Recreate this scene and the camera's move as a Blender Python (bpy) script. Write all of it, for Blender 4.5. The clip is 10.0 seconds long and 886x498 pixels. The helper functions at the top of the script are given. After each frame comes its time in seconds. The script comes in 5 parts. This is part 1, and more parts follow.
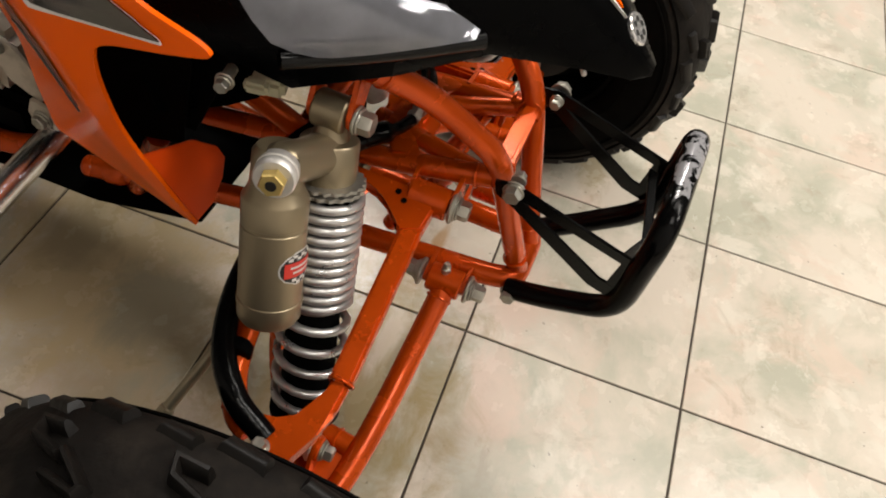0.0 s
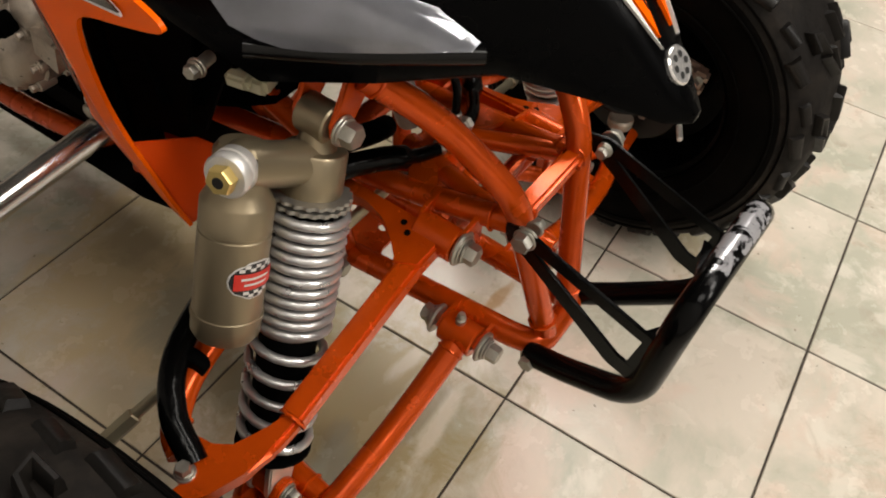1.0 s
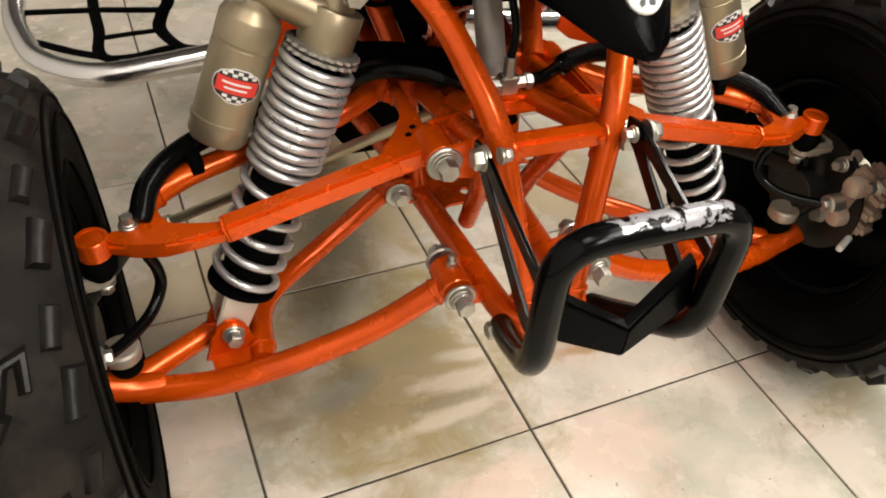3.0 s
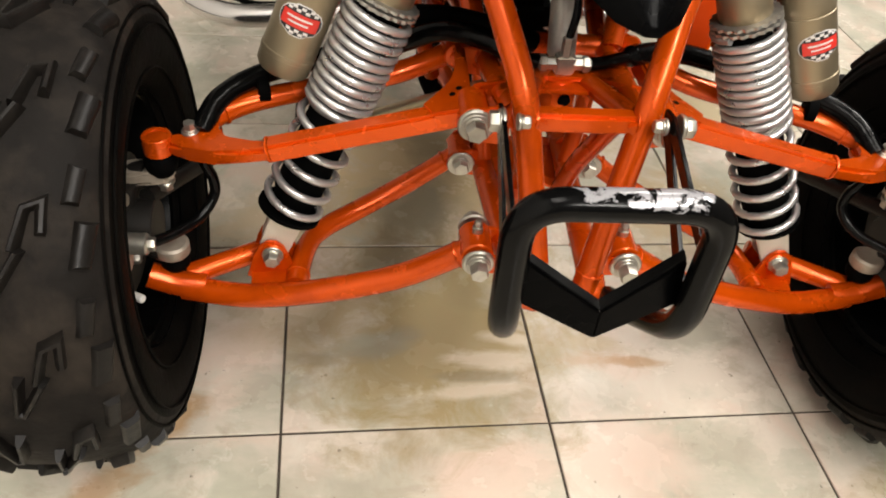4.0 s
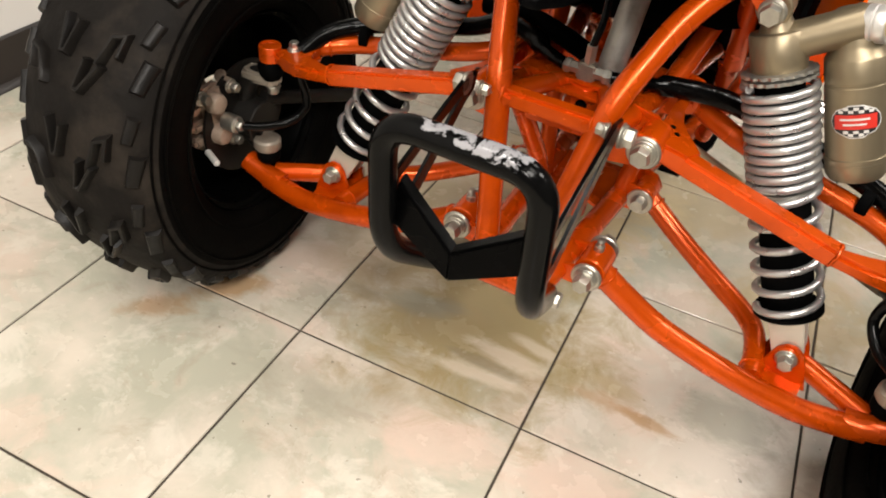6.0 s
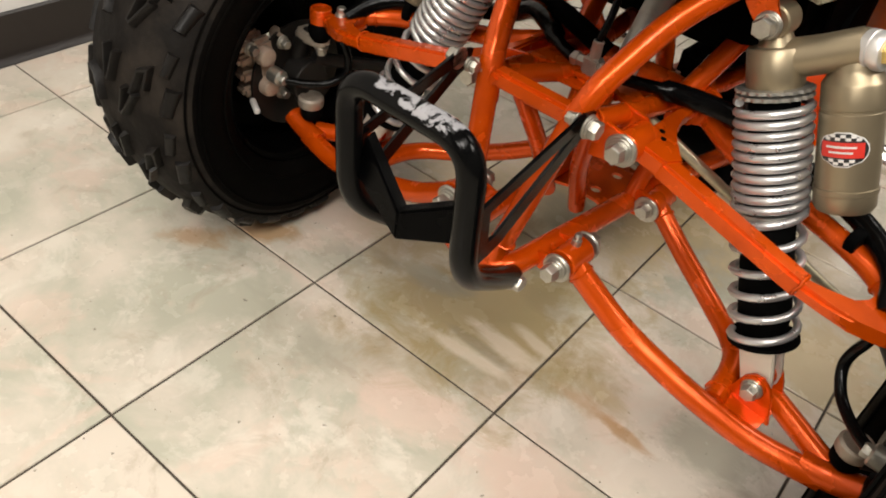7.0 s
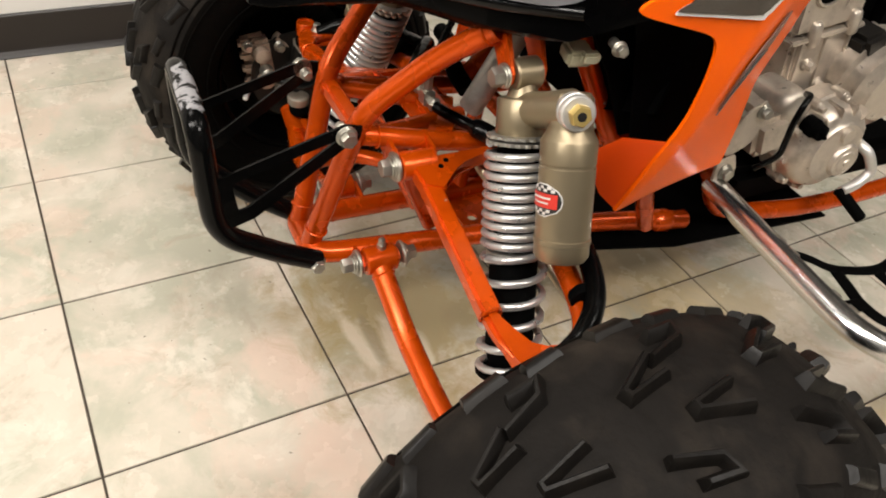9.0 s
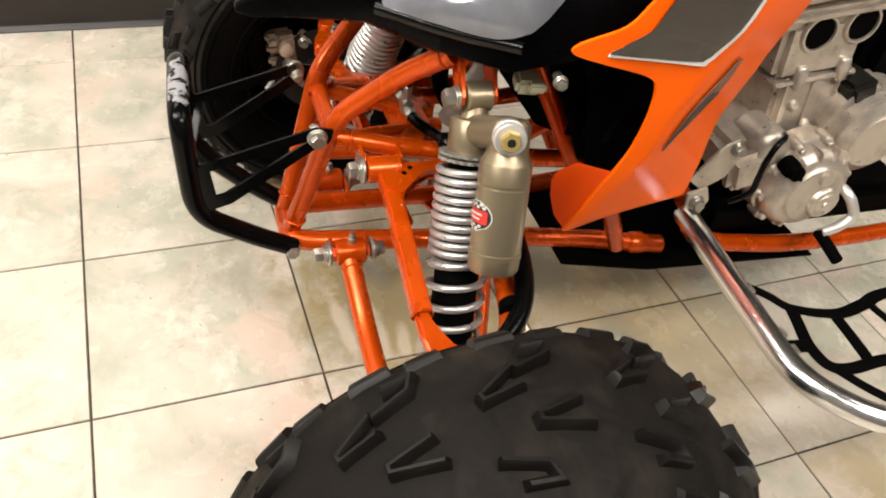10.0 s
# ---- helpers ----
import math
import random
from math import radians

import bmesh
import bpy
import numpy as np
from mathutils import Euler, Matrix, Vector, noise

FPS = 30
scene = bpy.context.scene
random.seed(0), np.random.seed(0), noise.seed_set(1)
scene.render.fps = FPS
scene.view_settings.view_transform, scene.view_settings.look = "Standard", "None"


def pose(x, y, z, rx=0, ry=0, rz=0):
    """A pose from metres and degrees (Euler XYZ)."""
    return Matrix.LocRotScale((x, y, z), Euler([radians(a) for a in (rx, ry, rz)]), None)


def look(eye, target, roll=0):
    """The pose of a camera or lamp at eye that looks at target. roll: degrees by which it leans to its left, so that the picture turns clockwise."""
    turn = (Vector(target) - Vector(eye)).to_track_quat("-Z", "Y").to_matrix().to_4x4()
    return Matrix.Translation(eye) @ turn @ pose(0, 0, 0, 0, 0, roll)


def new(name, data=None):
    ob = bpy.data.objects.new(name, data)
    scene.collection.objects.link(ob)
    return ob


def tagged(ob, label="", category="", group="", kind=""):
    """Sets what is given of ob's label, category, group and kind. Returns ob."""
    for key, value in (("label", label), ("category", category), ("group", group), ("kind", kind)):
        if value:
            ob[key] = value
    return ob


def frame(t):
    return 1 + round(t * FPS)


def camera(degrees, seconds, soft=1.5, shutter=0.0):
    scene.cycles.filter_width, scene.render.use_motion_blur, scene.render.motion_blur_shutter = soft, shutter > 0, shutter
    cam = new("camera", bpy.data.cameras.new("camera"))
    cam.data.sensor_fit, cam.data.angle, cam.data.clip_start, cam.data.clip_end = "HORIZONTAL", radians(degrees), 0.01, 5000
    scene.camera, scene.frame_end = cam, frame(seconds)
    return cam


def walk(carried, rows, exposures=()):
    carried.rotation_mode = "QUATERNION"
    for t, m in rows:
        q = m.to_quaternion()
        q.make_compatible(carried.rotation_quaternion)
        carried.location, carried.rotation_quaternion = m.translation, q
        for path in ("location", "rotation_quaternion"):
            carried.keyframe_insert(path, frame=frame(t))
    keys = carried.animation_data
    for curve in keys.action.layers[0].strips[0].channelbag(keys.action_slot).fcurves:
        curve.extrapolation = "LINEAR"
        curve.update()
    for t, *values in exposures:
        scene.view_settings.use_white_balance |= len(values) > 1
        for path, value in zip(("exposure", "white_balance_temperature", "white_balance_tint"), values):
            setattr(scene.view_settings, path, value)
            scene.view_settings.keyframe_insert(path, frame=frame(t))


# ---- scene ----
cam = camera(59.4, 10.0, 1.9)
PATH = [
    (0, (-0.65, -0.043, 1.011), (0.571, 0.154, -0.561), 12.3),
    (0.5, (-0.582, -0.117, 0.988), (0.626, 0.304, -0.55), 10.3),
    (1, (-0.559, -0.153, 0.948), (0.616, 0.437, -0.559), 7.6),
    (1.5, (-0.543, -0.25, 0.915), (0.601, 0.565, -0.509), 7.4),
    (2, (-0.49, -0.362, 0.876), (0.544, 0.725, -0.446), 4.9),
    (2.5, (-0.458, -0.437, 0.846), (0.382, 0.815, -0.468), 5.2),
    (2.7, (-0.44, -0.453, 0.842), (0.343, 0.829, -0.478), 5.5),
    (3.8, (-0.295, -0.553, 0.831), (0.061, 0.885, -0.512), 6.8),
    (4, (-0.279, -0.567, 0.827), (0.007, 0.891, -0.511), 7.0),
    (4.5, (-0.215, -0.586, 0.828), (-0.065, 0.899, -0.503), 7.5),
    (5, (-0.112, -0.625, 0.819), (-0.183, 0.891, -0.484), 6.5),
    (5.5, (0.0, -0.648, 0.821), (-0.294, 0.869, -0.449), 6.2),
    (5.7, (0.048, -0.649, 0.823), (-0.359, 0.838, -0.451), 6.6),
    (6.8, (0.231, -0.618, 0.819), (-0.553, 0.688, -0.476), 9.5),
    (7, (0.266, -0.601, 0.83), (-0.557, 0.668, -0.478), 9.6),
    (7.5, (0.343, -0.516, 0.853), (-0.541, 0.63, -0.527), 9.2),
    (8, (0.431, -0.448, 0.864), (-0.533, 0.631, -0.517), 8.9),
    (8.5, (0.557, -0.371, 0.878), (-0.59, 0.59, -0.448), 7.4),
    (9, (0.666, -0.303, 0.924), (-0.607, 0.528, -0.376), 7.9),
    (9.5, (0.724, -0.274, 0.96), (-0.61, 0.44, -0.347), 7.6),
    (10, (0.756, -0.205, 0.995), (-0.574, 0.459, -0.343), 9.6),
]
walk(cam, [(t, look(eye, target, roll)) for t, eye, target, roll in PATH], exposures=[(0.0, -0.78), (0.5, -0.86), (1.0, -0.84), (1.5, -0.68), (2.0, -0.45), (2.5, -0.29), (4.0, -0.15), (5.5, -0.19), (7.0, -0.46), (7.5, -0.59), (8.0, -0.59), (8.5, -0.55), (9.0, -0.40), (10.0, -0.16)])

# ---- world, light, exposure ----
world = bpy.data.worlds.new("room_air")
scene.world = world
world.use_nodes = True
world.node_tree.nodes["Background"].inputs[0].default_value = (1.0, 0.93, 0.82, 1)
world.node_tree.nodes["Background"].inputs[1].default_value = 0.003
scene.view_settings.exposure = 0.0

CEIL = 2.75


def lamp(name, x, y, sx, sy, watts):
    data = bpy.data.lights.new(name, "AREA")
    data.shape, data.size, data.size_y, data.energy = "RECTANGLE", sx, sy, watts
    data.color = (0.99, 0.94, 0.88)
    ob = new(name, data)
    ob.matrix_world = pose(x, y, CEIL - 0.035)
    return ob


# unseen ceiling panels; the first is added to brighten the floor at the left
LIGHTS = [(-0.62, -0.85, 24), (0.95, -0.55, 22), (0.85, -1.80, 86), (0.40, -3.20, 122), (1.95, 0.65, 76), (0.95, 1.95, 20)]
for lx, ly, lw in LIGHTS:
    lamp("panel_light", lx, ly, 0.56, 1.16, lw)


# ---- materials ----
def material(name, color, rough=0.5, metal=0.0, vary=0.12, scale=40.0, bump=0.0, bump_scale=200.0, coat=0.0,
             rough_vary=0.1, island=False, coords="Object", dirt=None, dirt_scale=9.0, dirt_amount=0.5, spec=0.5, chips=None):
    m = bpy.data.materials.new(name)
    m.use_nodes = True
    nt = m.node_tree
    n, link = nt.nodes, nt.links
    b = n["Principled BSDF"]
    tex = n.new("ShaderNodeTexCoord")
    big = n.new("ShaderNodeTexNoise")
    big.inputs["Scale"].default_value, big.inputs["Detail"].default_value = scale, 6
    link.new(tex.outputs[coords], big.inputs["Vector"])
    ramp = n.new("ShaderNodeMix")
    ramp.data_type = "RGBA"
    lo = tuple(c * (1 - vary) for c in color)
    hi = tuple(min(1.0, c * (1 + vary)) for c in color)
    ramp.inputs["A"].default_value, ramp.inputs["B"].default_value = (*lo, 1), (*hi, 1)
    link.new(big.outputs["Fac"], ramp.inputs["Factor"])
    out = ramp.outputs["Result"]
    if dirt:
        d = n.new("ShaderNodeTexNoise")
        d.inputs["Scale"].default_value, d.inputs["Detail"].default_value, d.inputs["Roughness"].default_value = dirt_scale, 9, 0.65
        link.new(tex.outputs[coords], d.inputs["Vector"])
        cr = n.new("ShaderNodeMapRange")
        cr.inputs["From Min"].default_value, cr.inputs["From Max"].default_value = 0.48, 0.72
        cr.inputs["To Max"].default_value = dirt_amount
        link.new(d.outputs["Fac"], cr.inputs["Value"])
        mx = n.new("ShaderNodeMix")
        mx.data_type = "RGBA"
        mx.inputs["B"].default_value = (*dirt, 1)
        link.new(out, mx.inputs["A"])
        link.new(cr.outputs["Result"], mx.inputs["Factor"])
        out = mx.outputs["Result"]
    if chips:
        # sparse flakes where the paint is knocked off
        d = n.new("ShaderNodeTexNoise")
        d.inputs["Scale"].default_value, d.inputs["Detail"].default_value, d.inputs["Roughness"].default_value = 48, 4, 0.6
        link.new(tex.outputs[coords], d.inputs["Vector"])
        cr = n.new("ShaderNodeMapRange")
        cr.inputs["From Min"].default_value, cr.inputs["From Max"].default_value, cr.inputs["To Max"].default_value = 0.725, 0.75, 0.7
        link.new(d.outputs["Fac"], cr.inputs["Value"])
        mx = n.new("ShaderNodeMix")
        mx.data_type = "RGBA"
        mx.inputs["B"].default_value = (*chips, 1)
        link.new(out, mx.inputs["A"])
        link.new(cr.outputs["Result"], mx.inputs["Factor"])
        out = mx.outputs["Result"]
    link.new(out, b.inputs["Base Color"])
    rr = n.new("ShaderNodeMapRange")
    rr.inputs["To Min"].default_value, rr.inputs["To Max"].default_value = max(0.02, rough - rough_vary), min(1.0, rough + rough_vary)
    link.new(big.outputs["Fac"], rr.inputs["Value"])
    link.new(rr.outputs["Result"], b.inputs["Roughness"])
    b.inputs["Metallic"].default_value = metal
    b.inputs["Specular IOR Level"].default_value = spec
    b.inputs["Coat Weight"].default_value = coat
    b.inputs["Coat Roughness"].default_value = 0.06
    if bump:
        fine = n.new("ShaderNodeTexNoise")
        fine.inputs["Scale"].default_value, fine.inputs["Detail"].default_value = bump_scale, 4
        link.new(tex.outputs[coords], fine.inputs["Vector"])
        bp = n.new("ShaderNodeBump")
        bp.inputs["Strength"].default_value, bp.inputs["Distance"].default_value = bump, 0.002
        link.new(fine.outputs["Fac"], bp.inputs["Height"])
        link.new(bp.outputs["Normal"], b.inputs["Normal"])
    return m


ORANGE = material("orange_powder_coat", (0.56, 0.066, 0.0008), 0.26, 0.42, 0.12, 25, 0.06, 300, coat=0.10, dirt=(0.26, 0.026, 0.001), dirt_scale=14, dirt_amount=0.5, spec=0.30, chips=(0.42, 0.33, 0.27))
PLASTIC_O = material("orange_plastic", (0.92, 0.120, 0.0008), 0.20, 0.0, 0.04, 12, 0.02, 300, coat=0.0, spec=0.07)
PLASTIC_R = material("red_orange_plastic", (0.72, 0.065, 0.003), 0.35, 0.0, 0.05, 12, spec=0.25)
BLACK = material("black_plastic", (0.0009, 0.0009, 0.0010), 0.28, 0.0, 0.2, 30, 0.06, 700, spec=0.04)
MATT = material("matt_black", (0.0010, 0.0010, 0.0010), 0.7, 0.0, 0.2, 30, spec=0.03)
GLOSSBLACK = material("gloss_black_paint", (0.0015, 0.0015, 0.0015), 0.20, 0.0, 0.2, 60, 0.03, 300, coat=0.04, spec=0.2)
RIM = material("black_rim_paint", (0.0012, 0.0012, 0.0012), 0.30, 0.0, 0.2, 60, 0.03, 300, spec=0.05)
HOSE = material("black_hose", (0.0015, 0.0015, 0.0015), 0.17, 0.0, 0.2, 60, 0.5, 90, spec=0.12)
RUBBER = material("tyre_rubber", (0.0018, 0.0016, 0.0014), 0.60, 0.0, 0.35, 18, 0.35, 160, dirt=(0.006, 0.0048, 0.0037), dirt_scale=8, dirt_amount=0.7, spec=0.025)
TREAD = material("tread_lug_rubber", (0.0050, 0.0042, 0.0036), 0.42, 0.0, 0.45, 30, 0.6, 60, dirt=(0.018, 0.0142, 0.0110), dirt_scale=13, dirt_amount=0.6, spec=0.20)
GROUND = material("dusty_tread_rubber", (0.0078, 0.0066, 0.0057), 0.66, 0.0, 0.45, 30, 0.9, 75, dirt=(0.033, 0.0262, 0.0203), dirt_scale=13, dirt_amount=0.75, spec=0.08)
GOLD = material("bronze_anodised", (0.26, 0.21, 0.135), 0.38, 0.75, 0.08, 30, 0.03, 400)
SPRING = material("silver_spring_paint", (0.50, 0.49, 0.48), 0.30, 0.75, 0.08, 60, 0.02, 400)
CASTNUT = material("zinc_castle_nut", (0.36, 0.345, 0.31), 0.42, 0.85, 0.25, 160, 0.2, 600)
ZINC = material("zinc_bolt", (0.40, 0.38, 0.33), 0.38, 0.9, 0.25, 160, 0.1, 500)
ALU = material("polished_aluminium", (0.74, 0.73, 0.72), 0.20, 1.0, 0.06, 30, 0.03, 600)
CAST = material("cast_aluminium", (0.57, 0.505, 0.43), 0.31, 0.68, 0.14, 60, 0.25, 500, dirt=(0.17, 0.13, 0.10), dirt_scale=24, dirt_amount=0.6)
KNUCKLE = material("dull_cast_aluminium", (0.36, 0.31, 0.25), 0.5, 0.45, 0.2, 60, 0.3, 500, dirt=(0.12, 0.08, 0.05), dirt_scale=30, dirt_amount=0.6)
CALIPER = material("dusty_caliper_alloy", (0.44, 0.335, 0.26), 0.5, 0.25, 0.2, 60, 0.3, 500, dirt=(0.15, 0.095, 0.06), dirt_scale=34, dirt_amount=0.6)
CLEVIS = material("brushed_clevis", (0.55, 0.50, 0.43), 0.4, 0.6, 0.08, 80)
SATIN = material("satin_aluminium", (0.66, 0.64, 0.61), 0.42, 0.7, 0.08, 40, 0.04, 600)
STEM = material("dull_stem_steel", (0.42, 0.40, 0.36), 0.45, 0.6, 0.2, 40, 0.2, 300, dirt=(0.12, 0.10, 0.07), dirt_scale=25, dirt_amount=0.6)
YELLOW = material("yellow_anodised", (0.58, 0.43, 0.15), 0.34, 0.7, 0.1, 60)
STICKER_W = material("white_sticker", (0.56, 0.54, 0.51), 0.4, 0.0, 0.12, 90)
STICKER_R = material("red_sticker", (0.50, 0.025, 0.015), 0.4, 0.0, 0.08, 60)
STICKER_K = material("black_sticker", (0.015, 0.015, 0.015), 0.4, 0.0, 0.1, 60)
GRAPHITE = material("graphite_panel", (0.022, 0.015, 0.011), 0.10, 0.0, 0.1, 20, coat=0.6, spec=0.5, rough_vary=0.03)
WHITE_TRIM = material("white_decal", (0.70, 0.68, 0.65), 0.35, 0.0, 0.04, 40)
SMUDGE = material("grey_decal", (0.17, 0.052, 0.022), 0.35, 0.0, 0.6, 70)
# pale mottled colour stands in for blurred reflections on the lens
LENS = material("headlamp_lens", (0.31, 0.315, 0.35), 0.08, 0.3, 0.7, 16, coat=0.6)
EMBLEM = material("silver_emblem", (0.70, 0.69, 0.68), 0.2, 0.8, 0.1, 90)
RUSTROD = material("olive_zinc_rod", (0.36, 0.31, 0.21), 0.38, 0.8, 0.15, 80)
WALLPAINT = material("wall_paint", (0.66, 0.635, 0.60), 0.7, 0.0, 0.03, 3, 0.05, 120)
# ceiling and grey walls are out of view, darkened to cut bounced light
CEILING = material("low_bounce_ceiling", (0.13, 0.125, 0.12), 0.8, 0.0, 0.03, 3)
WALLGREY = material("low_bounce_wall", (0.08, 0.077, 0.072), 0.7, 0.0, 0.03, 3, 0.05, 120)
BASE = material("black_cove_base", (0.016, 0.012, 0.010), 0.38, 0.0, 0.2, 5)
DARKSTEEL = material("dark_steel", (0.018, 0.016, 0.014), 0.5, 0.6, 0.2, 40)
PALE = material("yellowed_plastic", (0.46, 0.43, 0.30), 0.45, 0.0, 0.2, 40, 0.1, 300)
GROUT = material("dark_grout", (0.045, 0.034, 0.024), 0.85, 0.0, 0.35, 14, 0.3, 300)


def chipped():
    """Black paint worn to bare metal along the top of the bumper."""
    m = material("chipped_black_paint", (0.002, 0.002, 0.002), 0.17, 0.0, 0.2, 60, 0.05, 300, coat=0.0, spec=0.10)
    nt = m.node_tree
    n, link = nt.nodes, nt.links
    b = n["Principled BSDF"]
    tex = n.new("ShaderNodeTexCoord")
    a = n.new("ShaderNodeTexNoise")
    a.inputs["Scale"].default_value, a.inputs["Detail"].default_value, a.inputs["Roughness"].default_value = 62, 6, 0.62
    a.inputs["Distortion"].default_value = 0.5
    link.new(tex.outputs["Object"], a.inputs["Vector"])
    sep = n.new("ShaderNodeSeparateXYZ")
    link.new(tex.outputs["Object"], sep.inputs[0])
    z = n.new("ShaderNodeMapRange")
    z.inputs["From Min"].default_value, z.inputs["From Max"].default_value = 0.474, 0.494
    z.inputs["To Min"].default_value, z.inputs["To Max"].default_value = -0.40, 0.02
    link.new(sep.outputs["Z"], z.inputs["Value"])
    x = n.new("ShaderNodeMath")
    x.operation = "ABSOLUTE"
    link.new(sep.outputs["X"], x.inputs[0])
    xr = n.new("ShaderNodeMapRange")
    xr.inputs["From Min"].default_value, xr.inputs["From Max"].default_value = 0.045, 0.068
    xr.inputs["To Min"].default_value, xr.inputs["To Max"].default_value = 0.0, -0.4
    link.new(x.outputs[0], xr.inputs["Value"])
    s1 = n.new("ShaderNodeMath")
    s2 = n.new("ShaderNodeMath")
    link.new(a.outputs["Fac"], s1.inputs[0])
    link.new(z.outputs["Result"], s1.inputs[1])
    link.new(s1.outputs[0], s2.inputs[0])
    link.new(xr.outputs["Result"], s2.inputs[1])
    step = n.new("ShaderNodeMapRange")
    step.inputs["From Min"].default_value, step.inputs["From Max"].default_value = 0.49, 0.545
    link.new(s2.outputs[0], step.inputs["Value"])
    mix = n.new("ShaderNodeMix")
    mix.data_type = "RGBA"
    mix.inputs["B"].default_value = (0.35, 0.345, 0.36, 1)
    old = b.inputs["Base Color"].links[0].from_socket
    link.new(old, mix.inputs["A"])
    link.new(step.outputs["Result"], mix.inputs["Factor"])
    link.new(mix.outputs["Result"], b.inputs["Base Color"])
    mm = n.new("ShaderNodeMath")
    mm.operation = "MULTIPLY"
    mm.inputs[1].default_value = 0.35
    link.new(step.outputs["Result"], mm.inputs[0])
    link.new(mm.outputs[0], b.inputs["Metallic"])
    return m


RUST_AND_REFLECTION, OIL, KHAKI = (0.38, 0.225, 0.10), (0.24, 0.205, 0.135), (0.305, 0.240, 0.118)
WARM, GREEN, FLOOR_SHADE, CREAM, ROSE = (0.42, 0.335, 0.205), (0.315, 0.305, 0.235), (0.17, 0.135, 0.085), (0.60, 0.52, 0.41), (0.60, 0.47, 0.385)
# place, half length and half width, turn, tint and strength of each stain and each painted patch of light and shade
# brown stains with warm bounce painted in; two paler ones lift the bike's shade
STAINS_AND_LIGHT = [(0.30, 0.44, 0.24, 0.24, 0, WARM, 0.8), (0.50, 0.80, 0.30, 0.30, 0, WARM, 0.8), (0.08, 0.64, 0.30, 0.30, 0, WARM, 0.7), (-0.13, 0.54, 0.36, 0.36, 0, (0.56, 0.44, 0.26), 0.9), (-0.34, 0.40, 0.22, 0.16, 0, (0.52, 0.43, 0.29), 0.85), (-0.08, 0.62, 0.12, 0.12, 0, OIL, 0.5),
          # rosy and green clouds in the glaze
          (-0.08, -0.07, 0.16, 0.08, 10, ROSE, 0.7), (0.10, -0.05, 0.14, 0.09, -10, ROSE, 0.7), (-0.40, 0.15, 0.10, 0.09, 0, ROSE, 0.6), (-0.21, -0.07, 0.13, 0.08, 30, GREEN, 0.45), (-0.30, -0.09, 0.14, 0.09, 0, GREEN, 0.4),
          (0.24, 0.15, 0.12, 0.09, 0, GREEN, 0.7), (0.22, -0.05, 0.10, 0.08, 0, GREEN, 0.6), (-0.36, 0.07, 0.10, 0.07, 0, GREEN, 0.6), (0.44, -0.11, 0.15, 0.06, 15, KHAKI, 0.6),
          # the dirty tile under the bumper, with soft shadow of the arms painted in
          (-0.12, 0.16, 0.35, 0.35, 0, KHAKI, 0.92), (-0.33, 0.22, 0.20, 0.20, 0, WARM, 0.5), (-0.14, 0.44, 0.14, 0.14, 0, GREEN, 0.7), (-0.18, 0.29, 0.13, 0.07, 20, GREEN, 0.75), (-0.19, 0.33, 0.09, 0.09, 0, OIL, 0.6),
          (-0.215, 0.14, 0.11, 0.050, 12, GREEN, 0.8), (-0.22, 0.125, 0.085, 0.030, 15, FLOOR_SHADE, 0.30), (-0.30, 0.115, 0.07, 0.022, -8, OIL, 0.45), (-0.18, 0.16, 0.06, 0.035, -25, FLOOR_SHADE, 0.32), (-0.06, 0.225, 0.09, 0.05, 0, FLOOR_SHADE, 0.25),
          (-0.07, 0.105, 0.12, 0.030, -4, CREAM, 0.75), (-0.10, 0.055, 0.11, 0.022, 3, CREAM, 0.7), (-0.03, 0.145, 0.07, 0.022, -8, CREAM, 0.6), (-0.09, 0.080, 0.10, 0.018, -3, OIL, 0.55),
          # rust from the tyre; along the next tile, the orange arm's reflection painted in
          (-0.475, 0.030, 0.12, 0.050, 48, RUST_AND_REFLECTION, 0.80), (-0.545, -0.065, 0.09, 0.045, 30, RUST_AND_REFLECTION, 0.65), (0.07, 0.102, 0.10, 0.030, 0, RUST_AND_REFLECTION, 0.55), (0.145, 0.096, 0.10, 0.018, -7, RUST_AND_REFLECTION, 0.75), (0.09, 0.135, 0.09, 0.020, -3, WARM, 0.6),
          (0.47, -0.155, 0.10, 0.10, 0, OIL, 0.3)]


